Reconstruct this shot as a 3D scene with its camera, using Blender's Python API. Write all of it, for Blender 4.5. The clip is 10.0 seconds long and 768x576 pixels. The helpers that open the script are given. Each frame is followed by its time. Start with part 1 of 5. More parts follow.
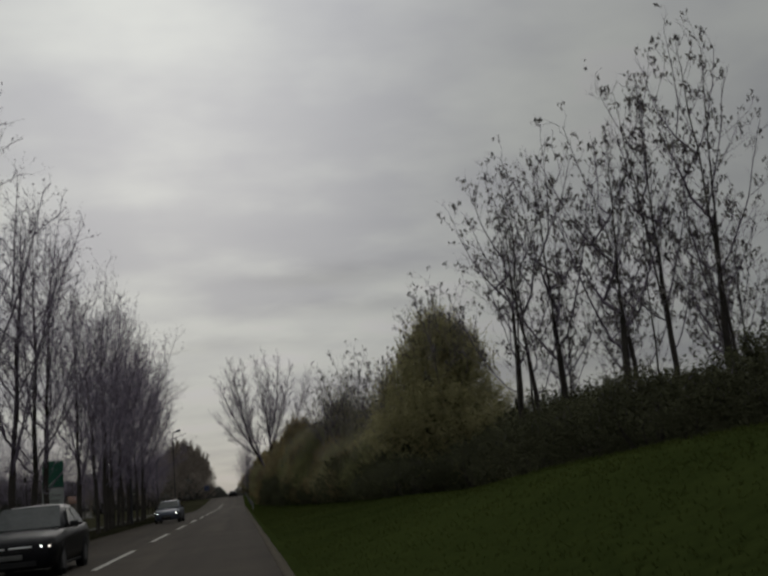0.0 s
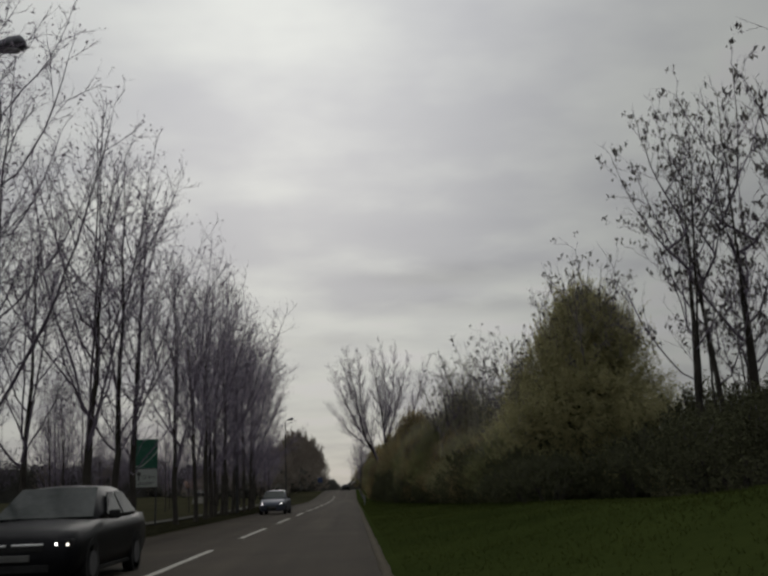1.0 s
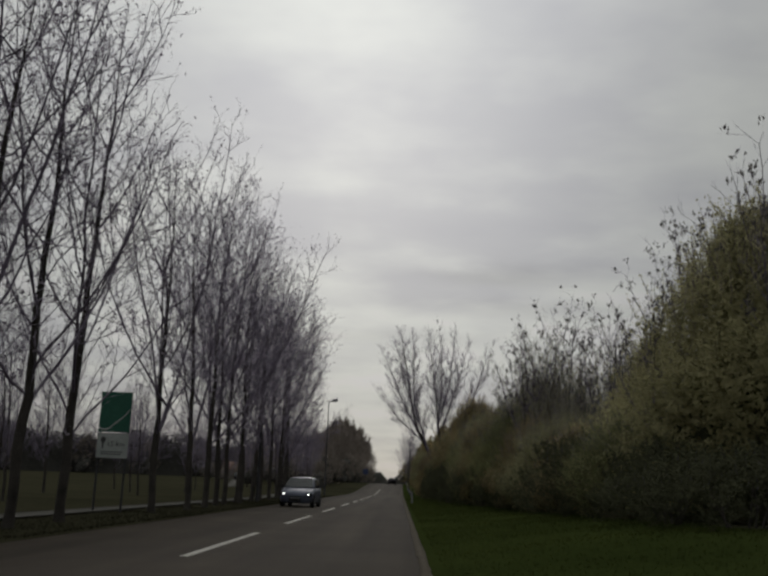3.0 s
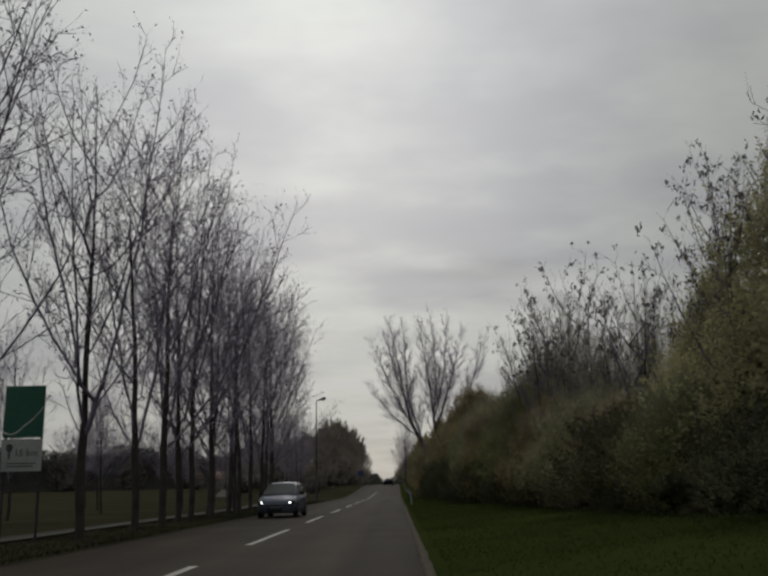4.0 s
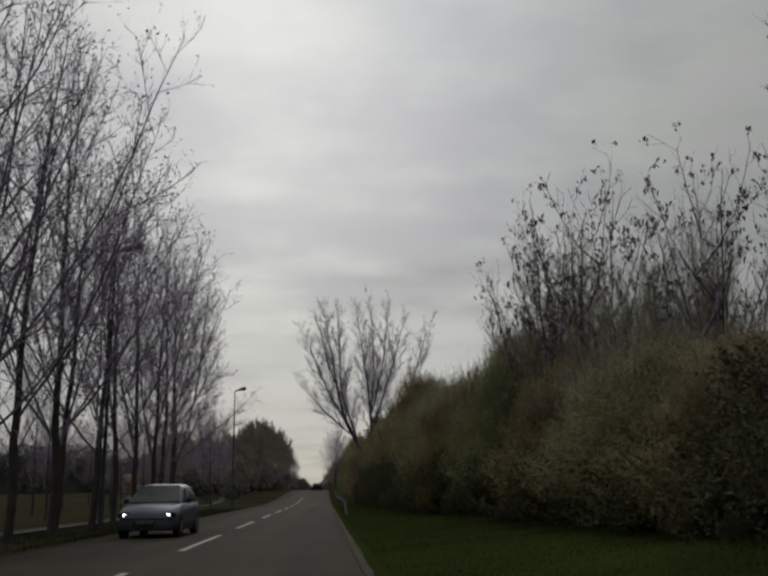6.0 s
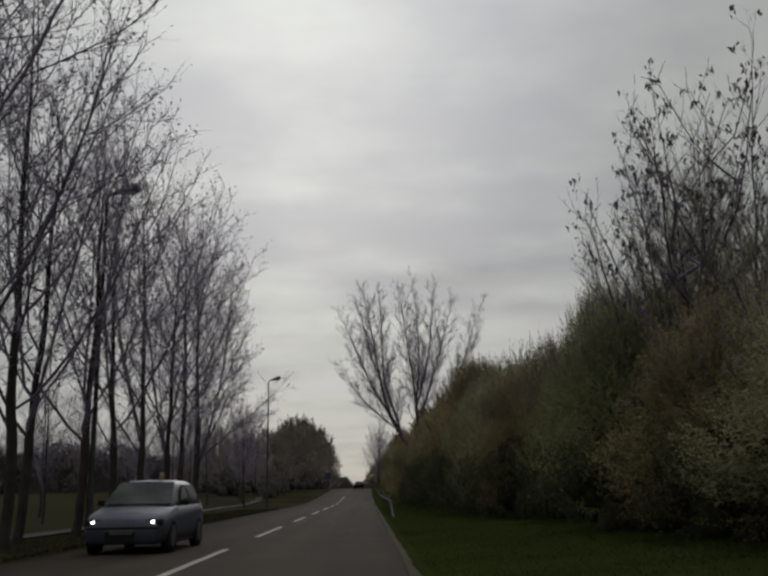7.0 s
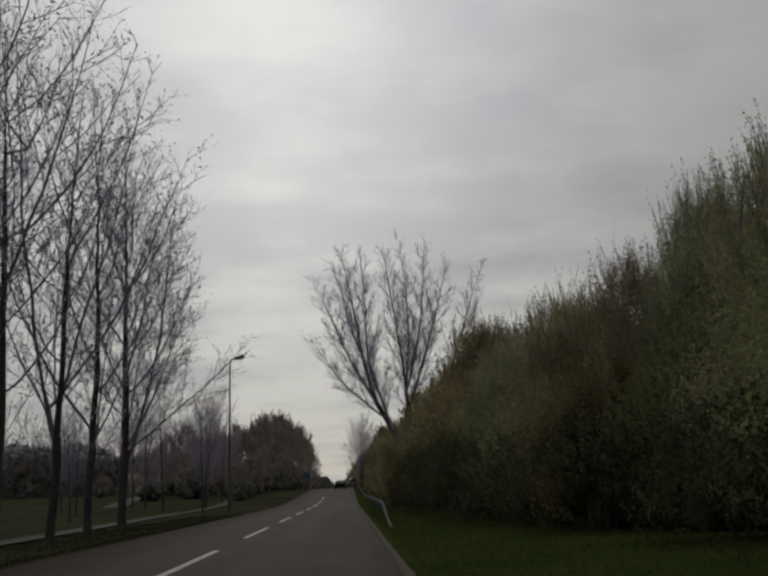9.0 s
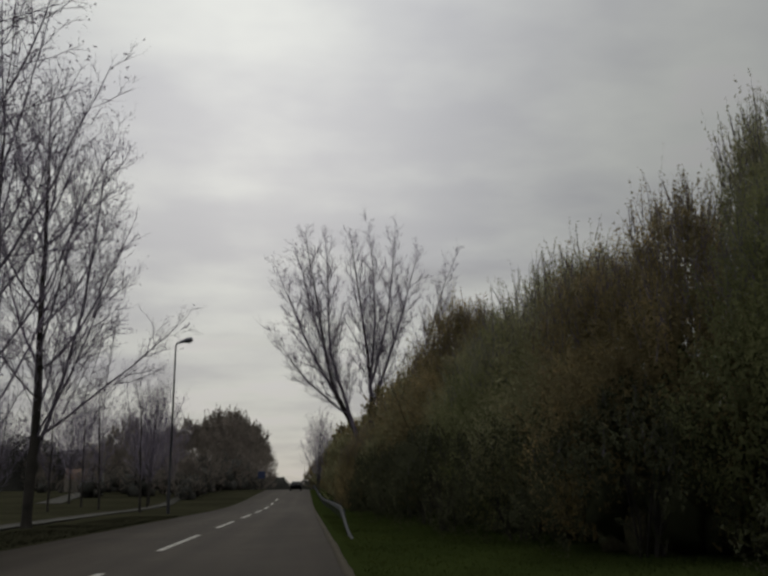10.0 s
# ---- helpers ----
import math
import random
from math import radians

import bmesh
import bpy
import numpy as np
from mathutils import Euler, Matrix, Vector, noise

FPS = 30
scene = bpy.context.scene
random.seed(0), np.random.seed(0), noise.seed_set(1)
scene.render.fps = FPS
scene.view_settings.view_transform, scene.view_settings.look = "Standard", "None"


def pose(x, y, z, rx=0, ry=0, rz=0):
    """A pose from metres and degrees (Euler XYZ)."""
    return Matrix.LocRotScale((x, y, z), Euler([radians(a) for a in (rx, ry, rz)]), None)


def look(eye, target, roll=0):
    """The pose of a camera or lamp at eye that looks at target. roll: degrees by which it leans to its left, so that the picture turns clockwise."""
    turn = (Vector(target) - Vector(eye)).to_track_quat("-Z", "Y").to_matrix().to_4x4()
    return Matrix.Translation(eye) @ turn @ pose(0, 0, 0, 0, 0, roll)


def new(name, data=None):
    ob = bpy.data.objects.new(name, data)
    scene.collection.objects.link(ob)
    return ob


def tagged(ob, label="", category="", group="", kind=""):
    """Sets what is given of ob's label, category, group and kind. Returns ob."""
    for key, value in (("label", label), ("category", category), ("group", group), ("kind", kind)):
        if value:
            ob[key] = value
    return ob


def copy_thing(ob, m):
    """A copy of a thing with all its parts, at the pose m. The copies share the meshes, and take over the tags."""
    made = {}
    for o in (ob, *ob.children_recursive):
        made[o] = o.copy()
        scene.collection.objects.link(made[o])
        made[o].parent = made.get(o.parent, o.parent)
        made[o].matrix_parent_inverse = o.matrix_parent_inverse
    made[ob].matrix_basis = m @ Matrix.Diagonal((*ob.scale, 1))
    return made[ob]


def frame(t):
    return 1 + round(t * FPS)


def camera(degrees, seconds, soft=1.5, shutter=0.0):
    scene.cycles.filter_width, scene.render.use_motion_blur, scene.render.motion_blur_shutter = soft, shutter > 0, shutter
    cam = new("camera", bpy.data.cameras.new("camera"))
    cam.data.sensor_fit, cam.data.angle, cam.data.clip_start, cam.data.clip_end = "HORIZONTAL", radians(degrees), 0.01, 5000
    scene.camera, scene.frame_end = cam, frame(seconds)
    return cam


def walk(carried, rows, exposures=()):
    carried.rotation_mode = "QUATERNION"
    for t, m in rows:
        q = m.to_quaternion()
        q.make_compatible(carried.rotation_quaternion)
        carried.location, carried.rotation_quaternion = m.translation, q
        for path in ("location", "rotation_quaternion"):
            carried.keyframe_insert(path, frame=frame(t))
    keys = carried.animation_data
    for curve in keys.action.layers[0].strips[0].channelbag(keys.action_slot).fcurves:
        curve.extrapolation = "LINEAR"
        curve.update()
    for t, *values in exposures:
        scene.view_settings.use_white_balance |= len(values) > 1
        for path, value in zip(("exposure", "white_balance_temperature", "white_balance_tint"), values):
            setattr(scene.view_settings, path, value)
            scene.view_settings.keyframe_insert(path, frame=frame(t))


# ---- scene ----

# ---------------------------------------------------------------- camera
cam = camera(46.8, 10.0, soft=2.8)
EYE = 1.15
# seconds, x, y, yaw, pitch, lean to the right
ROWS = [
    (0.0, 3.011, 0.000, -10.21, 12.44, 5.49),
    (0.5, 3.168, 3.130, -0.15, 12.72, -2.16),
    (1.0, 3.207, 6.016, -2.41, 12.89, 2.15),
    (1.5, 3.182, 8.782, -1.56, 12.72, -1.69),
    (2.0, 3.213, 11.881, -0.91, 12.87, 1.55),
    (2.5, 3.234, 14.798, -3.75, 12.76, -1.78),
    (2.7, 3.246, 16.083, 0.99, 12.53, -2.74),
    (3.8, 3.231, 23.372, 1.35, 12.96, -0.84),
    (4.0, 3.222, 24.654, 0.57, 12.68, 1.14),
    (4.5, 3.179, 27.606, -2.80, 12.78, -1.31),
    (5.0, 3.176, 30.653, 1.61, 12.74, 3.19),
    (5.5, 3.041, 33.833, -5.65, 13.04, 0.69),
    (6.8, 2.997, 43.027, -0.35, 12.81, 0.79),
    (7.0, 2.995, 44.393, -1.24, 12.92, 0.81),
    (7.5, 2.979, 47.652, -1.41, 13.02, 0.23),
    (8.0, 2.970, 50.796, -0.53, 13.02, 0.05),
    (8.5, 2.925, 53.817, -0.15, 12.80, 0.93),
    (9.0, 2.838, 56.601, -2.68, 12.83, 1.89),
    (9.5, 2.963, 59.550, -2.72, 13.00, 0.98),
    (10.0, 2.994, 62.402, -5.03, 12.99, 0.32),
]


def view_pose(x, y, yaw, pitch, lean):
    a, b = radians(yaw), radians(pitch)
    way = Vector((-math.sin(a) * math.cos(b), math.cos(a) * math.cos(b), math.sin(b)))
    eye = Vector((x, y, EYE))
    return look(eye, eye + way, -lean)


walk(cam, [(t, view_pose(x, y, yaw, pitch, lean)) for t, x, y, yaw, pitch, lean in ROWS], exposures=((0.0, -0.08), (0.7, 0.09), (10.0, 0.09)))

# ---------------------------------------------------------------- sky and light
SUN_AZIMUTH, SUN_ELEVATION = radians(4.0), radians(23.0)   # azimuth to the left of the road's direction
SUN_WAY = Vector((-math.sin(SUN_AZIMUTH) * math.cos(SUN_ELEVATION), math.cos(SUN_AZIMUTH) * math.cos(SUN_ELEVATION), math.sin(SUN_ELEVATION)))


def overcast_world():
    w = bpy.data.worlds.new("overcast_sky")
    w.use_nodes = True
    nt = w.node_tree
    nt.nodes.clear()
    N, L = nt.nodes.new, nt.links.new
    out, bg = N("ShaderNodeOutputWorld"), N("ShaderNodeBackground")
    sky = N("ShaderNodeTexSky")
    sky.sky_type, sky.sun_disc = "NISHITA", False
    sky.sun_elevation, sky.sun_rotation = SUN_ELEVATION, -SUN_AZIMUTH
    tc = N("ShaderNodeTexCoord")
    sep = N("ShaderNodeSeparateXYZ")
    L(tc.outputs["Generated"], sep.inputs[0])

    def m(op, a, b=None, clamp=False):
        n = N("ShaderNodeMath")
        n.operation, n.use_clamp = op, clamp
        for i, v in enumerate((a, b)):
            if v is None:
                continue
            if isinstance(v, (int, float)):
                n.inputs[i].default_value = v
            else:
                L(v, n.inputs[i])
        return n.outputs[0]

    up = m("ADD", m("MAXIMUM", sep.outputs[2], 0.0), 0.16)
    cx, cy = m("DIVIDE", sep.outputs[0], up), m("DIVIDE", sep.outputs[1], up)
    flat = N("ShaderNodeCombineXYZ")
    L(m("MULTIPLY", cx, 1.1), flat.inputs[0])
    L(m("MULTIPLY", cy, 1.35), flat.inputs[1])

    def cloud(scale, detail, rough, offset):
        mp = N("ShaderNodeMapping")
        mp.inputs["Location"].default_value = offset
        n = N("ShaderNodeTexNoise")
        n.inputs["Scale"].default_value, n.inputs["Detail"].default_value, n.inputs["Roughness"].default_value = scale, detail, rough
        L(flat.outputs[0], mp.inputs[0])
        L(mp.outputs[0], n.inputs["Vector"])
        return n.outputs["Fac"]

    broad, fine = cloud(0.8, 2.0, 0.45, (3.1, 1.7, 0)), cloud(2.0, 4.0, 0.5, (0.4, 5.2, 0))
    mixed = m("ADD", m("MULTIPLY", broad, 0.5), m("MULTIPLY", fine, 0.5))
    ramp = N("ShaderNodeValToRGB")
    ramp.color_ramp.interpolation = "B_SPLINE"
    e = ramp.color_ramp.elements
    e[0].position, e[0].color = 0.40, (0.655, 0.662, 0.705, 1)
    e[1].position, e[1].color = 0.59, (1.08, 1.105, 1.035, 1)
    L(mixed, ramp.inputs[0])
    # the veiled sun brightens the cloud around it
    dot = N("ShaderNodeVectorMath")
    dot.operation = "DOT_PRODUCT"
    dot.inputs[1].default_value = SUN_WAY
    L(tc.outputs["Generated"], dot.inputs[0])
    toward = m("MAXIMUM", dot.outputs["Value"], 0.0)
    glow = m("ADD", m("ADD", m("MULTIPLY", m("POWER", toward, 14.0), 0.26), m("MULTIPLY", m("POWER", toward, 60.0), 0.08)), m("ADD", m("MULTIPLY", m("POWER", m("MAXIMUM", sep.outputs[2], 0.0), 3.0), 1.25), 0.32))
    # darker sky to the right of the road, and long blue-grey streaks low ahead
    side = N("ShaderNodeMapRange")
    side.interpolation_type = "SMOOTHSTEP"
    for key, value in (("From Min", 0.10), ("From Max", 0.42), ("To Min", 1.0), ("To Max", 0.78)):
        side.inputs[key].default_value = value
    L(sep.outputs[0], side.inputs["Value"])
    glow = m("MULTIPLY", glow, side.outputs["Result"])
    waver = m("MULTIPLY", m("SUBTRACT", fine, 0.5), 0.05)
    for height, thick, middle, half, depth in ((0.232, 0.013, 0.105, 0.085, 0.17), (0.196, 0.010, 0.16, 0.12, 0.10), (0.165, 0.008, -0.05, 0.14, 0.08)):
        up_off = m("DIVIDE", m("SUBTRACT", m("ADD", sep.outputs[2], waver), height), thick)
        side_off = m("DIVIDE", m("SUBTRACT", sep.outputs[0], middle), half)
        reach = m("EXPONENT", m("MULTIPLY", m("ADD", m("MULTIPLY", up_off, up_off), m("MULTIPLY", side_off, side_off)), -1.0))
        glow = m("MULTIPLY", glow, m("SUBTRACT", 1.0, m("MULTIPLY", reach, depth)))
    scaled = N("ShaderNodeVectorMath")
    scaled.operation = "SCALE"
    L(ramp.outputs[0], scaled.inputs[0])
    L(glow, scaled.inputs["Scale"])
    dim = N("ShaderNodeVectorMath")
    dim.operation = "SCALE"
    dim.inputs["Scale"].default_value = 0.08
    L(sky.outputs[0], dim.inputs[0])
    mix = N("ShaderNodeMix")
    mix.data_type = "RGBA"
    mix.inputs["Factor"].default_value = 0.96
    L(dim.outputs[0], mix.inputs["A"])
    L(scaled.outputs[0], mix.inputs["B"])
    L(mix.outputs["Result"], bg.inputs["Color"])
    bg.inputs["Strength"].default_value = 1.0
    L(bg.outputs[0], out.inputs[0])
    scene.world = w


overcast_world()
sun_data = bpy.data.lights.new("sun", "SUN")
sun_data.energy, sun_data.angle, sun_data.color = 0.5, radians(25), (1.0, 0.97, 0.92)
sun = new("sun", sun_data)
sun.matrix_world = look(SUN_WAY * 100, (0, 0, 0))


# ---------------------------------------------------------------- materials
def material(name, low, high, scale=3.0, fine=40.0, rough=0.85, bump=0.3, metal=0.0, island=0.0, dirt=None, specular=0.3, thin=0.0):
    """A surface that varies between two colours at a coarse and a fine scale, with relief."""
    mt = bpy.data.materials.new(name)
    mt.use_nodes = True
    nt = mt.node_tree
    N, L = nt.nodes.new, nt.links.new
    b = nt.nodes["Principled BSDF"]
    tc = N("ShaderNodeTexCoord")
    coarse, small = N("ShaderNodeTexNoise"), N("ShaderNodeTexNoise")
    for n, s, d in ((coarse, scale, 4.0), (small, fine, 3.0)):
        n.inputs["Scale"].default_value, n.inputs["Detail"].default_value = s, d
        L(tc.outputs["Object"], n.inputs["Vector"])
    add = N("ShaderNodeMath")
    add.operation = "MULTIPLY_ADD"
    add.inputs[1].default_value, add.inputs[2].default_value = 0.45, 0.0
    L(small.outputs["Fac"], add.inputs[0])
    add2 = N("ShaderNodeMath")
    add2.operation = "MULTIPLY_ADD"
    add2.inputs[1].default_value = 0.55
    L(coarse.outputs["Fac"], add2.inputs[0])
    L(add.outputs[0], add2.inputs[2])
    fac = add2.outputs[0]
    if island:
        geo = N("ShaderNodeNewGeometry")
        add3 = N("ShaderNodeMath")
        add3.operation = "MULTIPLY_ADD"
        add3.inputs[1].default_value = island
        sub = N("ShaderNodeMath")
        sub.operation = "SUBTRACT"
        sub.inputs[1].default_value = 0.5
        L(geo.outputs["Random Per Island"], sub.inputs[0])
        L(sub.outputs[0], add3.inputs[0])
        L(fac, add3.inputs[2])
        fac = add3.outputs[0]
    ramp = N("ShaderNodeValToRGB")
    e = ramp.color_ramp.elements
    e[0].position, e[0].color = 0.32, (*low, 1)
    e[1].position, e[1].color = 0.68, (*high, 1)
    if dirt:
        mid = ramp.color_ramp.elements.new(0.5)
        mid.color = (*dirt, 1)
    L(fac, ramp.inputs[0])
    L(ramp.outputs[0], b.inputs["Base Color"])
    b.inputs["Roughness"].default_value, b.inputs["Metallic"].default_value = rough, metal
    b.inputs["Specular IOR Level"].default_value = specular
    if thin:
        tr, mx = N("ShaderNodeBsdfTranslucent"), N("ShaderNodeMixShader")
        L(ramp.outputs[0], tr.inputs["Color"])
        mx.inputs[0].default_value = thin
        L(b.outputs[0], mx.inputs[1])
        L(tr.outputs[0], mx.inputs[2])
        L(mx.outputs[0], nt.nodes["Material Output"].inputs["Surface"])
    if bump:
        bn = N("ShaderNodeBump")
        bn.inputs["Strength"].default_value, bn.inputs["Distance"].default_value = bump, 0.02
        L(small.outputs["Fac"], bn.inputs["Height"])
        L(bn.outputs[0], b.inputs["Normal"])
    return mt


def lamp_glow(name, colour, strength):
    mt = bpy.data.materials.new(name)
    mt.use_nodes = True
    b = mt.node_tree.nodes["Principled BSDF"]
    b.inputs["Base Color"].default_value = (*colour, 1)
    b.inputs["Emission Color"].default_value = (*colour, 1)
    b.inputs["Emission Strength"].default_value = strength
    return mt


ASPHALT = material("worn_asphalt", (0.0235, 0.0192, 0.0148), (0.041, 0.0338, 0.0255), 0.35, 60, 0.95, 0.25, specular=0.08)


def lane_streaks(mt, strength):
    """Long faint bands along the lanes, where the wheels run and patches were laid."""
    nt = mt.node_tree
    N, L = nt.nodes.new, nt.links.new
    b = nt.nodes["Principled BSDF"]
    tc, mp, nz, ramp, mx = N("ShaderNodeTexCoord"), N("ShaderNodeMapping"), N("ShaderNodeTexNoise"), N("ShaderNodeMapRange"), N("ShaderNodeMix")
    mp.inputs["Scale"].default_value = (1.1, 0.035, 1.0)
    nz.inputs["Scale"].default_value, nz.inputs["Detail"].default_value = 1.0, 5.0
    ramp.inputs["From Min"].default_value, ramp.inputs["From Max"].default_value = 0.3, 0.7
    ramp.inputs["To Min"].default_value, ramp.inputs["To Max"].default_value = 1 - strength, 1 + strength
    mx.data_type, mx.blend_type = "RGBA", "MULTIPLY"
    mx.inputs["Factor"].default_value = 1.0
    old = b.inputs["Base Color"].links[0].from_socket
    L(tc.outputs["Object"], mp.inputs["Vector"])
    L(mp.outputs["Vector"], nz.inputs["Vector"])
    L(nz.outputs["Fac"], ramp.inputs["Value"])
    L(old, mx.inputs[6])
    L(ramp.outputs["Result"], mx.inputs[7])
    L(mx.outputs[2], b.inputs["Base Color"])


lane_streaks(ASPHALT, 0.28)
GRASS = material("verge_turf", (0.0125, 0.0175, 0.005), (0.025, 0.0325, 0.0095), 0.25, 7, 1.0, 0.4, specular=0.0)
BLADES = material("grass_blades", (0.024, 0.032, 0.009), (0.045, 0.055, 0.015), 0.25, 2, 1.0, 0, island=0.1, specular=0.0, thin=0.5)
GRAVEL = material("sandy_shoulder", (0.022, 0.0175, 0.010), (0.042, 0.033, 0.019), 1.2, 35, 0.95, 0.5, specular=0.1)
FIELD = material("brown_rough_field", (0.0155, 0.0155, 0.0095), (0.034, 0.0325, 0.020), 0.12, 3, 1.0, 0.4, specular=0.0)
PATH = material("pale_path", (0.019, 0.018, 0.0138), (0.036, 0.0345, 0.027), 0.8, 30, 0.95, 0.3, specular=0.1)
PAINT = material("worn_road_paint", (0.17, 0.163, 0.145), (0.40, 0.386, 0.35), 2.5, 25, 0.8, 0.15, specular=0.1)
BARK = material("grey_brown_bark", (0.021, 0.0195, 0.0175), (0.058, 0.052, 0.046), 2.0, 30, 0.95, 0.6, specular=0.05)
LIMB_BARK = material("grey_young_bark", (0.066, 0.057, 0.074), (0.165, 0.143, 0.182), 2.0, 25, 0.95, 0.3, specular=0.05)
TWIG = material("thin_grey_twigs", (0.165, 0.145, 0.185), (0.35, 0.31, 0.385), 1.0, 12, 0.95, 0, island=0.5, specular=0.1)
BRUSH_TWIG = material("olive_grey_twigs", (0.12, 0.115, 0.092), (0.29, 0.275, 0.22), 1.0, 12, 0.95, 0, island=0.5, specular=0.1)
BUDS = material("purple_grey_buds", (0.14, 0.12, 0.15), (0.31, 0.27, 0.32), 0.7, 6, 0.95, 0, island=0.7, specular=0.1, thin=0.35)
PODS = material("dry_dark_leaves", (0.055, 0.050, 0.053), (0.16, 0.148, 0.138), 0.7, 6, 0.95, 0, island=0.7, specular=0.1, thin=0.25)
LEAF_OLIVE = material("olive_spring_leaves", (0.115, 0.118, 0.07), (0.30, 0.292, 0.175), 0.4, 1.6, 0.85, 0, island=0.16, dirt=(0.20, 0.19, 0.10), specular=0.05, thin=0.5)
LEAF_WILLOW = material("pale_willow_leaves", (0.19, 0.18, 0.10), (0.34, 0.315, 0.18), 0.4, 1.6, 0.85, 0, island=0.1, dirt=(0.285, 0.265, 0.14), specular=0.05, thin=0.5)
LEAF_GREEN = material("fresh_green_leaves", (0.088, 0.095, 0.046), (0.225, 0.23, 0.105), 0.4, 1.6, 0.85, 0, island=0.16, dirt=(0.145, 0.15, 0.072), specular=0.05, thin=0.5)
LEAF_BROWN = material("brown_budding_leaves", (0.115, 0.092, 0.048), (0.34, 0.25, 0.118), 0.4, 1.6, 0.85, 0, island=0.16, dirt=(0.17, 0.142, 0.078), specular=0.05, thin=0.5)
# undergrowth leaves, their dark colour also painting shade low in the hedge
LEAF_DARK = material("undergrowth_shade_leaves", (0.038, 0.040, 0.024), (0.074, 0.076, 0.045), 0.6, 2, 0.9, 0, island=0.08, specular=0.0, thin=0.2)
# dark tone for filler lumps, painting the shade inside bushes
CORE = material("dark_crown_fill", (0.04, 0.037, 0.025), (0.12, 0.108, 0.07), 1.2, 11, 0.95, 1.0, specular=0.0)
COPSE_TWIGS = material("brown_bare_twigs", (0.13, 0.112, 0.096), (0.25, 0.214, 0.184), 0.25, 1.5, 0.95, 0, island=0.10, specular=0.0, thin=0.4)
WOOD_FAR = material("far_bare_woods", (0.043, 0.043, 0.039), (0.073, 0.071, 0.064), 0.12, 1.5, 0.95, 0, island=0.06, specular=0.0)
GALVANISED = material("galvanised_steel", (0.04, 0.042, 0.044), (0.08, 0.082, 0.085), 2.0, 20, 0.9, 0.1, specular=0.03)
POLE = material("dull_grey_pole", (0.02, 0.02, 0.022), (0.045, 0.045, 0.048), 1.5, 20, 0.8, 0.1, specular=0.1)
LAMP_GREY = material("lamp_housing", (0.07, 0.07, 0.085), (0.13, 0.13, 0.15), 3, 20, 0.6, 0.1)
LENS = material("lamp_cover", (0.25, 0.25, 0.25), (0.4, 0.4, 0.4), 3, 20, 0.3, 0)
SIGN_GREEN = material("faded_green_panel", (0.008, 0.052, 0.034), (0.015, 0.08, 0.052), 1.5, 12, 0.6, 0)
SIGN_WHITE = material("dirty_white_panel", (0.17, 0.185, 0.178), (0.28, 0.295, 0.28), 1.5, 14, 0.6, 0)
SIGN_DARK = material("sign_print", (0.02, 0.02, 0.02), (0.06, 0.06, 0.06), 3, 20, 0.6, 0)
SIGN_BLUE = material("blue_panel", (0.025, 0.035, 0.085), (0.04, 0.055, 0.12), 2, 12, 0.6, 0)
RUBBER = material("tyre_rubber", (0.012, 0.012, 0.012), (0.03, 0.03, 0.03), 5, 40, 0.9, 0.2)
RIM = material("dusty_alloy", (0.05, 0.05, 0.054), (0.11, 0.11, 0.115), 5, 30, 0.6, 0, metal=0.4)
TRIM = material("black_plastic", (0.008, 0.008, 0.009), (0.02, 0.02, 0.02), 4, 30, 0.75, 0, specular=0.1)
GLASS = material("dark_car_glass", (0.015, 0.018, 0.018), (0.03, 0.034, 0.034), 2, 10, 0.08, 0, specular=0.11)
PAINT_SILVER = material("silver_blue_car_paint", (0.048, 0.055, 0.078), (0.07, 0.078, 0.104), 1.0, 8, 0.38, 0, metal=0.2, specular=0.3)
PAINT_BLACK = material("dark_grey_car_paint", (0.004, 0.004, 0.005), (0.009, 0.009, 0.011), 1.0, 8, 0.4, 0, specular=0.07)
PLATE = material("number_plate", (0.05, 0.05, 0.049), (0.085, 0.085, 0.082), 3, 20, 0.5, 0)
CHROME = material("chrome_strip", (0.5, 0.5, 0.5), (0.65, 0.65, 0.65), 3, 20, 0.3, 0, metal=0.8)
HEADLIGHT = lamp_glow("lit_headlight", (1.0, 0.98, 0.94), 6.0)
INDICATOR = lamp_glow("lit_side_lamp", (1.0, 0.9, 0.8), 1.5)
PLASTER = material("pale_plaster", (0.10, 0.088, 0.075), (0.16, 0.14, 0.12), 0.7, 10, 0.9, 0.1)
ROOF_TILE = material("orange_roof_tiles", (0.075, 0.045, 0.034), (0.12, 0.072, 0.054), 0.8, 9, 0.9, 0.3)


# ---------------------------------------------------------------- mesh helpers
def np_mesh(name, verts, faces, mat, smooth=False):
    """A mesh from an (n, 3) array of places and an (m, k) array of corners."""
    verts, faces = np.asarray(verts, np.float32), np.asarray(faces, np.int32)
    me = bpy.data.meshes.new(name)
    k = faces.shape[1]
    me.vertices.add(len(verts))
    me.vertices.foreach_set("co", verts.ravel())
    me.loops.add(faces.size)
    me.loops.foreach_set("vertex_index", faces.ravel())
    me.polygons.add(len(faces))
    me.polygons.foreach_set("loop_start", np.arange(len(faces), dtype=np.int32) * k)
    if smooth:
        me.polygons.foreach_set("use_smooth", np.ones(len(faces), bool))
    me.update(calc_edges=True)
    me.materials.append(mat)
    return me


def part(name, me, parent=None, label="", kind=""):
    ob = new(name, me)
    if parent is not None:
        ob.parent = parent
    return tagged(ob, label, kind=kind)


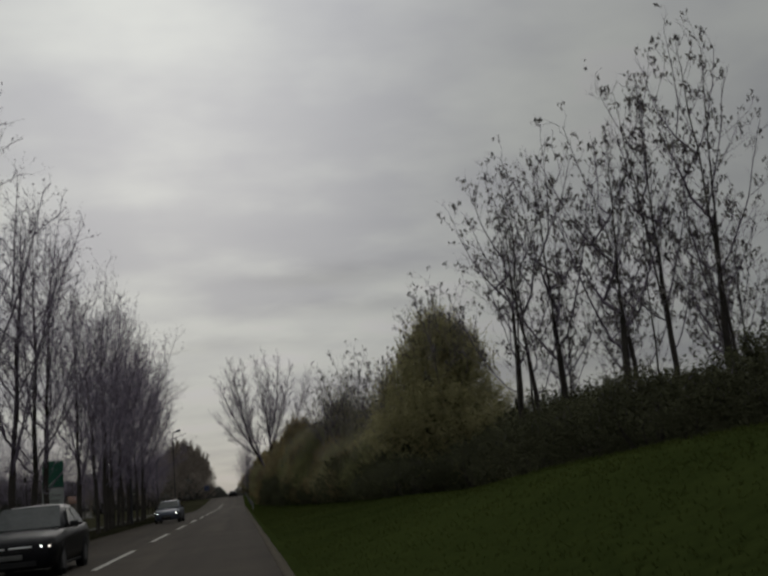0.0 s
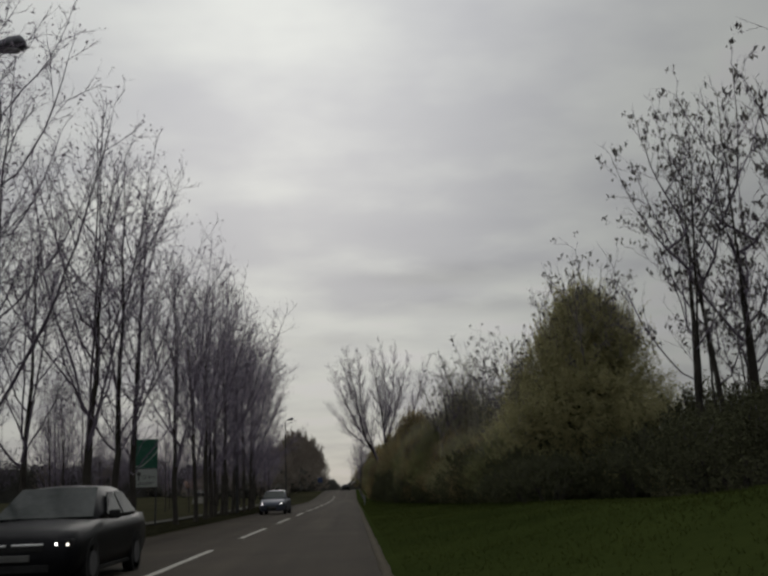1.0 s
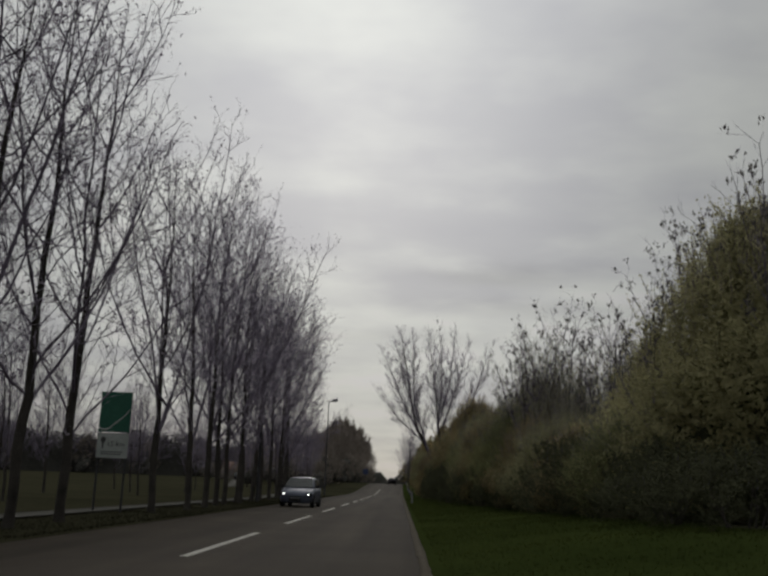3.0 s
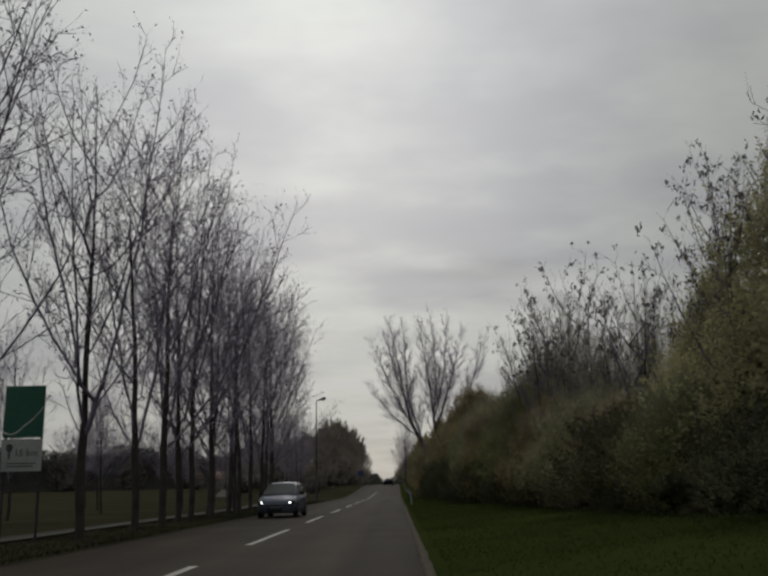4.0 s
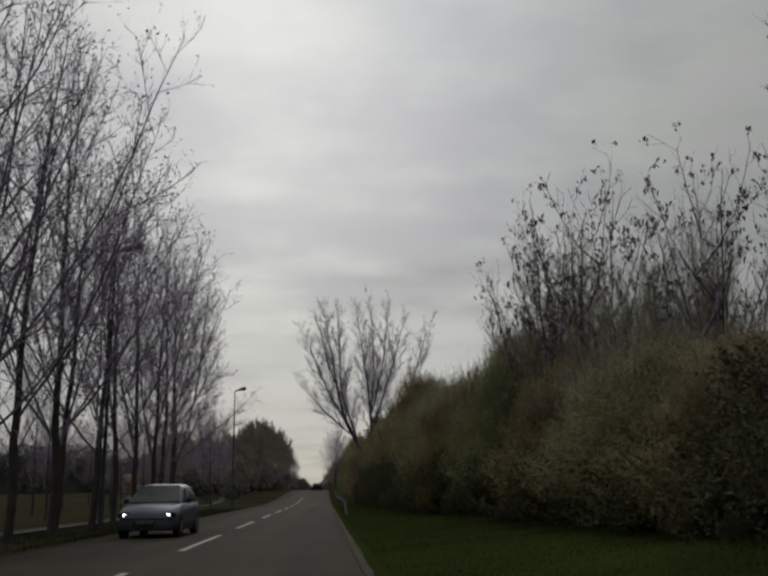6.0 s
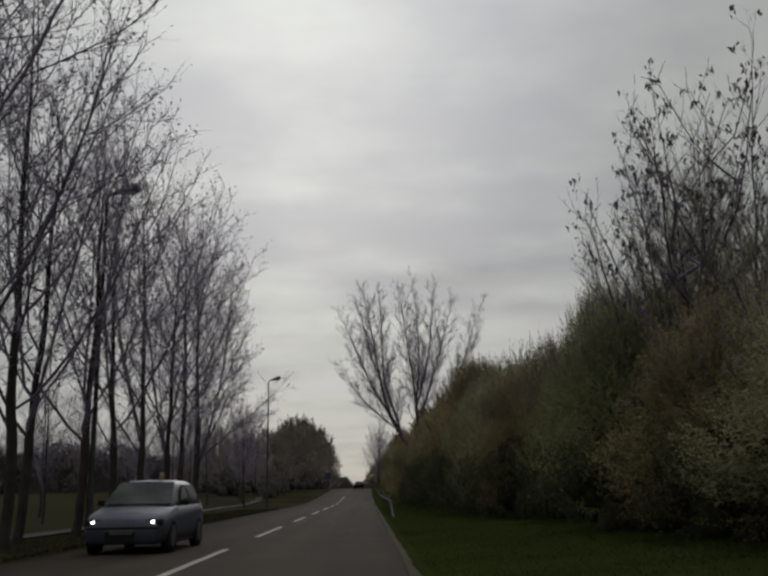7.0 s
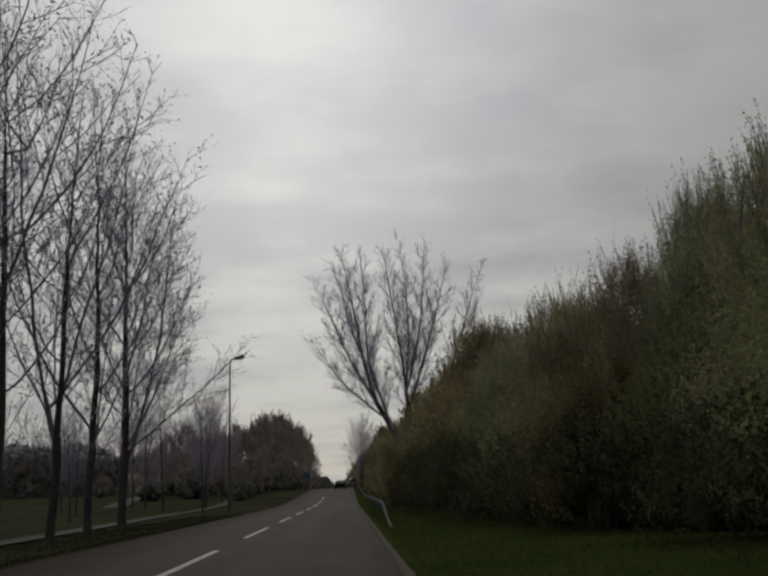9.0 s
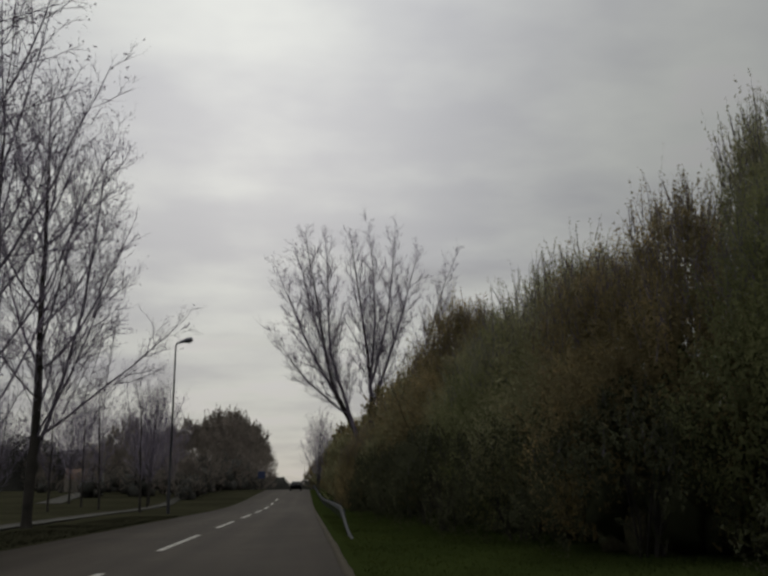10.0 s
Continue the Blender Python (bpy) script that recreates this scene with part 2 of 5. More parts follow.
def bm_mesh(name, bm, mat, smooth=False):
    me = bpy.data.meshes.new(name)
    bmesh.ops.recalc_face_normals(bm, faces=bm.faces)
    for f in bm.faces:
        f.smooth = smooth
    bm.to_mesh(me)
    bm.free()
    me.materials.append(mat)
    return me


def box(bm, x0, x1, y0, y1, z0, z1, bevel=0.0):
    r = bmesh.ops.create_cube(bm, size=1.0)
    for v in r["verts"]:
        v.co = Vector((x0 + (v.co.x + 0.5) * (x1 - x0), y0 + (v.co.y + 0.5) * (y1 - y0), z0 + (v.co.z + 0.5) * (z1 - z0)))
    if bevel:
        edges = {e for v in r["verts"] for e in v.link_edges}
        bmesh.ops.bevel(bm, geom=list(edges), offset=bevel, segments=2, affect="EDGES", profile=0.5)


def tubes(lines, radii, sides=4):
    """Tapered tubes along polylines, all with the same number of points: (n, k, 3) and (n, k)."""
    lines, radii = np.asarray(lines, float), np.asarray(radii, float)
    n, k, _ = lines.shape
    tan = np.gradient(lines, axis=1)
    tan /= np.linalg.norm(tan, axis=2, keepdims=True) + 1e-9
    ref = np.where(np.abs(tan[:, :1, 2:]) > 0.8, np.array([1.0, 0, 0]), np.array([0, 0, 1.0]))
    a = np.cross(tan, np.broadcast_to(ref, tan.shape))
    a /= np.linalg.norm(a, axis=2, keepdims=True) + 1e-9
    b = np.cross(tan, a)
    ang = np.arange(sides) * 2 * np.pi / sides
    ring = lines[:, :, None] + radii[:, :, None, None] * (a[:, :, None] * np.cos(ang)[None, None, :, None] + b[:, :, None] * np.sin(ang)[None, None, :, None])
    verts = ring.reshape(-1, 3)
    i, j, s = np.meshgrid(np.arange(n), np.arange(k - 1), np.arange(sides), indexing="ij")
    base, nxt = (i * k + j) * sides, (s + 1) % sides
    faces = np.stack([base + s, base + nxt, base + sides + nxt, base + sides + s], -1).reshape(-1, 4)
    return verts, faces


def merge(chunks):
    vs, fs, at = [], [], 0
    for v, f in chunks:
        vs.append(v)
        fs.append(f + at)
        at += len(v)
    return np.concatenate(vs), np.concatenate(fs)


def leaf_bits(rng, centres, size, long=1.6, droop=0.0):
    """A small pointed leaf at each place."""
    n = len(centres)
    u = rng.normal(size=(n, 3))
    u[:, 2] -= droop
    u /= np.linalg.norm(u, axis=1, keepdims=True) + 1e-9
    w = np.cross(u, rng.normal(size=(n, 3)))
    w /= np.linalg.norm(w, axis=1, keepdims=True) + 1e-9
    s = (size * rng.uniform(0.6, 1.35, n))[:, None]
    v = np.stack([centres - u * s * long / 2 - w * s * 0.35, centres + u * s * long / 2, centres - u * s * long * 0.1 + w * s * 0.65], 1).reshape(-1, 3)
    return v, np.arange(n * 3).reshape(-1, 3)


def slips(rng, lines, width):
    """One thin tapering blade along each short line (n, 2, 3)."""
    a, b = lines[:, 0], lines[:, 1]
    w = np.cross(b - a, rng.normal(size=a.shape))
    w *= (np.broadcast_to(width, len(a)) / (np.linalg.norm(w, axis=1) + 1e-9))[:, None]
    return np.stack([a - w, a + w, b], 1).reshape(-1, 3), np.arange(len(a) * 3).reshape(-1, 3)


def crown_mesh(name, data, mat, outward):
    """Leaves turned to the outside of their crown, shaded softly as one clump; outward: a direction for each leaf."""
    v, f = data
    t = v.reshape(-1, 3, 3)
    flat = np.cross(t[:, 1] - t[:, 0], t[:, 2] - t[:, 0])
    flat /= np.linalg.norm(flat, axis=1, keepdims=True) + 1e-12
    turn = (flat * outward).sum(1) < 0
    t[turn] = t[turn][:, ::-1]
    flat[turn] *= -1
    soft = outward + flat * 0.45
    soft /= np.linalg.norm(soft, axis=1, keepdims=True) + 1e-12
    me = np_mesh(name, t.reshape(-1, 3), f, mat, True)
    me.normals_split_custom_set_from_vertices(np.repeat(soft, 3, axis=0).tolist())
    return me


# ---------------------------------------------------------------- plants
def grow(rng, starts, ways, lengths, radii, k, lift, wander):
    """Polylines from starts along ways that bend upwards by lift and wander; tip radius a third of the base's."""
    n = len(starts)
    pts = np.zeros((n, k, 3))
    pts[:, 0] = starts
    d = ways.copy()
    step = (lengths / (k - 1))[:, None]
    for i in range(1, k):
        d = d + rng.normal(size=(n, 3)) * wander + np.array([0, 0, lift])
        d /= np.linalg.norm(d, axis=1, keepdims=True)
        pts[:, i] = pts[:, i - 1] + d * step
    rad = radii[:, None] * np.linspace(1, 0.3, k)[None]
    return pts, rad


def offshoots(rng, pts, rad, per, lo, hi, angle, length, thin, lift):
    """Starts, ways, lengths and radii of side branches along the given polylines."""
    n, k, _ = pts.shape
    idx = np.repeat(np.arange(n), per)
    u = rng.uniform(lo, hi, len(idx)) * (k - 1)
    j = np.minimum(u.astype(int), k - 2)
    f = (u - j)[:, None]
    start = pts[idx, j] * (1 - f) + pts[idx, j + 1] * f
    along = pts[idx, j + 1] - pts[idx, j]
    along /= np.linalg.norm(along, axis=1, keepdims=True) + 1e-9
    side = np.cross(along, rng.normal(size=(len(idx), 3)))
    side /= np.linalg.norm(side, axis=1, keepdims=True) + 1e-9
    a = np.radians(rng.uniform(angle[0], angle[1], len(idx)))[:, None]
    way = along * np.cos(a) + side * np.sin(a)
    way[:, 2] += lift
    way /= np.linalg.norm(way, axis=1, keepdims=True)
    total = np.linalg.norm(np.diff(pts, axis=1), axis=2).sum(1)[idx]
    ln = total * rng.uniform(length[0], length[1], len(idx)) * (1.15 - 0.6 * u / (k - 1))
    r = (rad[idx, j] * (1 - f[:, 0]) + rad[idx, j + 1] * f[:, 0]) * thin
    return start, way, ln, r


def side_branches(rng, pts, parents, chain, step, angle, share, most, gap, up, clear, wander=0.05):
    """Side branches along one chain of places, turning round it from one to the next. Adds to both lists; returns the new chains."""
    line = np.array([pts[i] for i in chain])
    along = np.r_[0, np.cumsum(np.linalg.norm(np.diff(line, axis=0), axis=1))]
    total, made, turn = along[-1], [], rng.uniform(0, 6.28)
    at = gap * rng.uniform(0.6, 1.2)
    while at < total:
        k = min(int(np.searchsorted(along, at)), len(chain) - 1)
        rest = total - along[k]
        turn += 2.4 + rng.normal() * 0.4
        at += gap * rng.uniform(0.6, 1.4)
        if line[k, 2] < clear:
            continue
        way = line[k] - line[max(k - 1, 0)] if k else line[1] - line[0]
        way = way / (np.linalg.norm(way) + 1e-9)
        side = np.cross(way, (0.31, 0.77, 0.55))
        side /= np.linalg.norm(side) + 1e-9
        side = side * math.cos(turn) + np.cross(way, side) * math.sin(turn)
        lean = angle * rng.uniform(0.75, 1.25)
        way = way * math.cos(lean) + side * math.sin(lean)
        if way[2] < -0.1:
            way[2] *= -0.5
        length = min(most, share * rest + 0.35) * rng.uniform(0.65, 1.15)
        last, p, new_chain = chain[k], line[k], [chain[k]]
        for _ in range(max(1, int(round(length / step)))):
            way = way + np.array([0, 0, up * step]) + rng.normal(size=3) * wander
            way /= np.linalg.norm(way)
            p = p + way * step
            parents.append(last)
            last = len(pts)
            pts.append(p)
            new_chain.append(last)
        made.append(new_chain)
    return made


def bare_tree(name, seed, stems, clear, thick=0.16, step=0.4, tip=0.006, angle=0.7, share=0.4, most=2.2, gap=0.5, up=0.25, twigs=2, twig_len=(0.25, 0.6), fine=2, sweep=0.5, fine_mat=TWIG,
              bud=0.03, bud_n=0.6, bud_mat=BUDS, droop=0.5, twig_w=0.0065, clump=0):
    """A leafless tree: the stems given as lines, two orders of side branches above the clear foot, fine upswept twigs, and the buds or dry leaves on them."""
    rng = np.random.default_rng(seed)
    root = new(name)
    pts, parents, stem_of, chains_in = [], [], {}, []
    for k, line in enumerate(stems):
        line = np.array(line, float)
        along = np.r_[0, np.cumsum(np.linalg.norm(np.diff(line, axis=0), axis=1))]
        u = np.linspace(0, along[-1], max(4, int(along[-1] / (step * 1.2))))
        fine_line = np.stack([np.interp(u, along, line[:, i]) for i in range(3)], 1)
        for _ in range(2):
            fine_line[1:-1] = (fine_line[:-2] + 2 * fine_line[1:-1] + fine_line[2:]) / 4
        fine_line[1:, :2] += np.cumsum(rng.normal(size=(len(u) - 1, 2)) * 0.022, axis=0)
        root_at = -1
        if line[0, 2] > 0.3 and pts:
            root_at = int(np.argmin(np.linalg.norm(np.array(pts) - line[0], axis=1)))
            fine_line = fine_line[1:]
        first = len(pts)
        for i, p in enumerate(fine_line):
            parents.append(len(pts) - 1 if i else root_at)
            stem_of[len(pts)] = k
            pts.append(p)
        chains_in.append(list(range(first, len(pts))))
    n0 = len(pts)
    second = [c for chain in chains_in for c in side_branches(rng, pts, parents, chain, step, angle, share, most, gap, up, clear)]
    for chain in second:
        side_branches(rng, pts, parents, chain, step * 0.8, angle, share, most * 0.45, gap * 0.85, up, clear)
    P, par = np.array(pts), np.array(parents, int)
    n = len(P)
    kids = [[] for _ in range(n)]
    for i in range(n):
        if par[i] >= 0:
            kids[par[i]].append(i)
    # thickness: each branch carries those beyond it
    tips = np.zeros(n)
    for i in sorted(range(n0, n), reverse=True) + sorted(range(n0), reverse=True):
        tips[i] = max(1.0, tips[i])
        if par[i] >= 0:
            tips[par[i]] += tips[i]
    power = math.log(max(tips[:n0].max(), 3)) / math.log(thick / tip)
    rad = tip * tips ** (1 / max(power, 1.2))
    # chains along the stems, then along the thickest child
    def follow(i):
        return max(kids[i], key=lambda c: tips[c] + (1e6 if c < n0 and i < n0 and stem_of[c] == stem_of[i] else 0))

    thin_a, thin_b, thin_r, chains = [], [], [], []
    for i in range(n):
        if par[i] >= 0 and follow(par[i]) == i:
            continue
        chain = [par[i], i] if par[i] >= 0 else [i]
        while kids[chain[-1]]:
            chain.append(follow(chain[-1]))
        chains.append(chain)
    free = sorted([c for c in chains if par[c[0]] >= 0 and c[1] >= n0 and rad[c[1]] > 0.02], key=lambda c: -rad[c[1]])[:8]
    limb_ids = {id(c) for c in free} | {id(c) for c in chains if par[c[0]] >= 0 and c[1] < n0}
    for c in chains:
        line, size = P[c], rad[c].copy()
        if par[c[0]] < 0:
            size[0] *= 1.3
            part("trunk", np_mesh("trunk", *tubes(line[None], size[None], 8), BARK, True), root)
            continue
        size[0] = size[1]
        if id(c) in limb_ids:
            part("limb", np_mesh("limb", *tubes(line[None], size[None], 5), LIMB_BARK, True), root)
        else:
            thin_a.append(line[:-1]), thin_b.append(line[1:]), thin_r.append(np.stack([size[:-1], size[1:]], 1))
    if thin_a:
        seg = np.stack([np.concatenate(thin_a), np.concatenate(thin_b)], 1)
        part("branch_mass", np_mesh("branch_mass", *tubes(seg, np.concatenate(thin_r), 3), LIMB_BARK), root, kind="stuff")
    # fine twigs along all the thin wood
    thin = np.array([i for i in range(n) if rad[i] < tip * 5.5 and par[i] >= 0])
    idx = np.repeat(thin, twigs)
    way = P[idx] - P[par[idx]]
    way /= np.linalg.norm(way, axis=1, keepdims=True) + 1e-9
    start = P[idx] - way * (step * rng.uniform(0, 1, len(idx)))[:, None]
    way = way + rng.normal(size=way.shape) * 0.42 + np.array([0, 0, sweep])
    way /= np.linalg.norm(way, axis=1, keepdims=True)
    t1 = np.stack([start, start + way * rng.uniform(*twig_len, len(idx))[:, None]], 1)
    sub = np.repeat(np.arange(len(t1)), fine)
    u = rng.uniform(0.15, 0.95, len(sub))[:, None]
    s2 = t1[sub, 0] * (1 - u) + t1[sub, 1] * u
    w2 = way[sub] + rng.normal(size=(len(sub), 3)) * 0.4 + np.array([0, 0, sweep * 0.6])
    w2 /= np.linalg.norm(w2, axis=1, keepdims=True)
    t2 = np.stack([s2, s2 + w2 * rng.uniform(twig_len[0] * 0.4, twig_len[1] * 0.6, len(sub))[:, None]], 1)
    part("twig_mass", np_mesh("twig_mass", *slips(rng, t1, twig_w), fine_mat), root, kind="stuff")
    part("fine_twig_mass", np_mesh("fine_twig_mass", *slips(rng, t2, twig_w * 0.75), fine_mat), root, kind="stuff")
    if bud_n:
        ends = t2[rng.uniform(0, 1, len(t2)) < bud_n]
        if clump:
            ends = np.repeat(ends, clump, axis=0)
        pick = rng.uniform(0.5, 1.0, (len(ends), 1))
        c = ends[:, 0] * (1 - pick) + ends[:, 1] * pick + rng.normal(size=(len(ends), 3)) * (0.07 if clump else 0.02)
        part("dry_leaf_mass" if bud_mat is PODS else "bud_mass", np_mesh("bud_mass", *leaf_bits(rng, c, bud, 2.2, droop), bud_mat), root, kind="stuff")
    return root


def limb_lines(rng, count, low, high, wide, top, stretch=(0.75, 1.0)):
    """Ascending limbs round a trunk: they leave it at a wide angle and bend upwards."""
    lines, turn = [], rng.uniform(0, 6.28)
    for k in range(count):
        u = (k + rng.uniform(0, 0.7)) / count
        z = low + (high - low) * u
        a = turn + k * 2.4 + rng.normal() * 0.25
        out = wide * (1 - 0.62 * u) * rng.uniform(*stretch)
        end = min(top - 0.3, z + out * rng.uniform(1.05, 1.8) + 1.2)
        c, q = math.cos(a), math.sin(a)
        lines.append([(0.02 * c, 0.02 * q, z), (0.36 * out * c, 0.36 * out * q, z + (end - z) * 0.22), (0.68 * out * c, 0.68 * out * q, z + (end - z) * 0.52), (out * c, out * q, end)])
    return lines


def trunk_line(rng, height, lean=0.04, foot=(0.0, 0.0)):
    a = rng.uniform(0, 2 * np.pi)
    d = np.array([math.cos(a), math.sin(a)]) * lean * height
    return [(foot[0], foot[1], -0.15), (foot[0] + d[0] * 0.25, foot[1] + d[1] * 0.25, height * 0.3), (foot[0] + d[0] * 0.6, foot[1] + d[1] * 0.6, height * 0.65), (foot[0] + d[0], foot[1] + d[1], height)]


def shrub(name, seed, height, radius, mat, leaves=16000, size=0.07, spikes=260, stem_n=8, taper=0.3, per=26, clumps=0, tuck=0.2, core_n=20, lobes=13):
    """A dense bush: stems from the foot, lobed leafy crown down to the ground, and upright shoots that break its outline."""
    rng = np.random.default_rng(seed)
    root = new(name)

    def away(p):
        d = (p - np.array([0, 0, 0.3 * height])) / np.array([radius, radius, height * 0.75])
        return d / (np.linalg.norm(d, axis=1, keepdims=True) + 1e-9)

    a = rng.uniform(0, 2 * np.pi, stem_n)
    ways = np.stack([np.cos(a) * rng.uniform(0.1, 0.6, stem_n), np.sin(a) * rng.uniform(0.1, 0.6, stem_n), np.ones(stem_n)], 1)
    ways /= np.linalg.norm(ways, axis=1, keepdims=True)
    starts = np.stack([np.cos(a) * 0.3, np.sin(a) * 0.3, np.full(stem_n, -0.1)], 1)
    sp, sr = grow(rng, starts, ways, height * rng.uniform(0.4, 0.68, stem_n), np.full(stem_n, 0.035), 8, 0.03, 0.08)
    bp, br = grow(rng, *offshoots(rng, sp, sr, 6, 0.2, 0.95, (25, 60), (0.2, 0.4), 0.55, 0.2), 4, 0.06, 0.1)
    for i in range(stem_n):
        part("stem", np_mesh("stem", *tubes(sp[i:i + 1], sr[i:i + 1], 5), BARK, True), root)
    part("branch_mass", np_mesh("branch_mass", *tubes(bp, np.maximum(br, 0.008), 3), BARK), root, kind="stuff")
    # sprays of leaves that fan outwards and up from rounded lobes
    sprays = leaves // per
    turn = rng.uniform(0, 6.28) + np.arange(lobes) * 2.39996
    tall = np.linspace(0.05, 0.97, lobes) ** 0.8
    flat = np.sqrt(1 - tall ** 2)
    heart = np.stack([np.cos(turn) * flat * 0.60 * radius, np.sin(turn) * flat * 0.60 * radius, (0.10 + 0.56 * tall) * height], 1)
    heart *= rng.uniform(0.86, 1.08, (lobes, 1))
    girth_l = radius * rng.uniform(0.34, 0.50, lobes)
    own = rng.choice(lobes, sprays * 3, p=girth_l ** 2 / (girth_l ** 2).sum())
    d = rng.normal(size=(sprays * 3, 3)) + (heart[own] / np.array([radius, radius, height])) * 1.3
    d[:, 2] += 0.25
    d /= np.linalg.norm(d, axis=1, keepdims=True)
    bulge = np.array([1 + 0.30 * noise.noise(Vector(q * 2.1) + Vector((seed + float(k), 0, 0))) for q, k in zip(d, own)])
    depth = rng.uniform(0.45, 1.0, len(d)) ** 0.42
    foot = heart[own] + d * (girth_l[own] * bulge * depth)[:, None] * np.array([1, 1, 1.15])
    inside = (np.linalg.norm((foot[:, None] - heart[None]) / np.array([1, 1, 1.15]), axis=2) < girth_l[None] * 0.72).sum(1) > (depth < 0.86)
    good = np.flatnonzero(~inside & (foot[:, 2] > 0.04 * height))
    good = good[:sprays] if len(good) >= sprays else np.concatenate([good, rng.choice(good, sprays - len(good))])
    foot, d = foot[good], d[good]
    foot[:, 2] *= 0.88 * height / np.quantile(foot[:, 2], 0.99)
    foot[:, :2] *= 1 - tuck + tuck * np.clip(foot[:, 2:] / (0.33 * height), 0, 1)
    foot[:, :2] *= (1.08 - taper * np.clip(foot[:, 2:] / height, 0, 1))
    way = d * np.array([0.9, 0.9, 0.5]) + np.array([0, 0, 0.8]) + rng.normal(size=(sprays, 3)) * 0.28
    way /= np.linalg.norm(way, axis=1, keepdims=True)
    reach = radius * rng.uniform(0.08, 0.20, sprays)
    which = np.repeat(np.arange(sprays), per)
    u = rng.uniform(-0.35, 1, len(which))
    # solid lumps inside the crown, coloured dark in place of its inner shade
    for nm, mt, lumps, near, far, small, big in (("inner_fill", CORE if mat is not COPSE_TWIGS else WOOD_FAR, core_n, 0.2, 0.45, 0.14, 0.22), ("dark_leaf_fill", LEAF_DARK, clumps // 2, 0.4, 0.62, 0.10, 0.19)):
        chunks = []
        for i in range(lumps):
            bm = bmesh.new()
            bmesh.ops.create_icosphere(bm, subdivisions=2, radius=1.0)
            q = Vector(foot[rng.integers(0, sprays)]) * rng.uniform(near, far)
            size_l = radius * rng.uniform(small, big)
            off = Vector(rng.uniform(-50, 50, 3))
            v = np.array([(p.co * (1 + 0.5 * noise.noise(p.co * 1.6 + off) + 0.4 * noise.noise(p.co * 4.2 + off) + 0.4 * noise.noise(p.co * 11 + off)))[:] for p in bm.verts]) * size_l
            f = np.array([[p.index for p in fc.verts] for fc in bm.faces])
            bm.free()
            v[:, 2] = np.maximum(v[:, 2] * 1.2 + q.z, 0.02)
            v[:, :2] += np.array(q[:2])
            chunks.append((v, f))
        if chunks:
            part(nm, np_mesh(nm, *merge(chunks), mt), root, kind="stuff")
    girth = (reach[which] * 0.19 * (1 - 0.75 * np.maximum(u, 0)))[:, None]
    c = foot[which] + way[which] * (reach[which] * u)[:, None] + rng.normal(size=(len(which), 3)) * girth * 0.75
    low = c[:, 2] < 0.05
    c[low, 2] = rng.uniform(0.05, 0.6, low.sum())
    leaves = len(c)
    if clumps:
        k = rng.integers(0, sprays, clumps * 150)
        deep = foot[k] * rng.uniform(0.72, 0.97, (len(k), 1)) + rng.normal(size=(len(k), 3)) * radius * 0.04
        deep[:, 2] = np.maximum(deep[:, 2], 0.15)
        part("inner_foliage", crown_mesh("inner_foliage", leaf_bits(rng, deep, radius * 0.022, 1.8), mat, away(deep)), root, kind="stuff")
    fan_out = d[which] * 1.1 + way[which] * 0.35 + (c - foot[which]) * 0.5
    part("foliage", crown_mesh("foliage", leaf_bits(rng, c, size, 1.7), mat, fan_out / np.linalg.norm(fan_out, axis=1, keepdims=True)), root, kind="stuff")
    if spikes:
        top = c[np.argsort(-(c[:, 2] + 0.5 * np.linalg.norm(c[:, :2], axis=1)))][: leaves // 3]
        s = top[rng.integers(0, len(top), spikes)]
        w = rng.normal(size=(spikes, 3)) * 0.22 + np.array([0, 0, 1.0]) + s * np.array([0.07, 0.07, 0])
        w /= np.linalg.norm(w, axis=1, keepdims=True)
        kp, _ = grow(rng, s - w * 0.4, w, rng.uniform(0.5, 1.5, spikes) * min(1.0, height / 7), np.full(spikes, 0.009), 5, 0.03, 0.05)
        part("shoot_mass", np_mesh("shoot_mass", *slips(rng, np.concatenate([kp[:, [0, 2]], kp[:, [2, 4]]]), 0.011), LIMB_BARK), root, kind="stuff")
        v = rng.uniform(0, 3.99, (spikes, 34))
        j, i = v.astype(int), np.arange(spikes)[:, None]
        q = (kp[i, j] + (kp[i, j + 1] - kp[i, j]) * (v - j)[:, :, None]).reshape(-1, 3)
        q = q + rng.normal(size=q.shape) * 0.024
        part("shoot_leaves", crown_mesh("shoot_leaves", leaf_bits(rng, q, size * 0.95, 1.8), mat, away(q)), root, kind="stuff")
    return root


# ---------------------------------------------------------------- ground and road
ROAD_RIGHT, ROAD_LEFT = 3.61, -3.3


def centre(y):
    """Where the road's middle line runs: straight, then bending away to the left beyond the rise."""
    return -4e-4 * max(0.0, min(y, 600.0) - 300.0) ** 2


def rise(y):
    """The road climbs to a low crest in the distance and dips beyond it."""
    u = min(1.0, max(0.0, (y - 125.0) / 105.0))
    return 1.8 * u * u * (3 - 2 * u) - 1e-4 * (min(max(y, 230.0), 370.0) - 230.0) ** 2


BANK = ((-60, 1.5), (6, 1.45), (13, 1.3), (22, 0.8), (30, 0.68), (50, 0.4), (70, 0.2), (85, 0.05), (3000, 0.05))


def bank(y):
    return float(np.interp(y, [p[0] for p in BANK], [p[1] for p in BANK]))


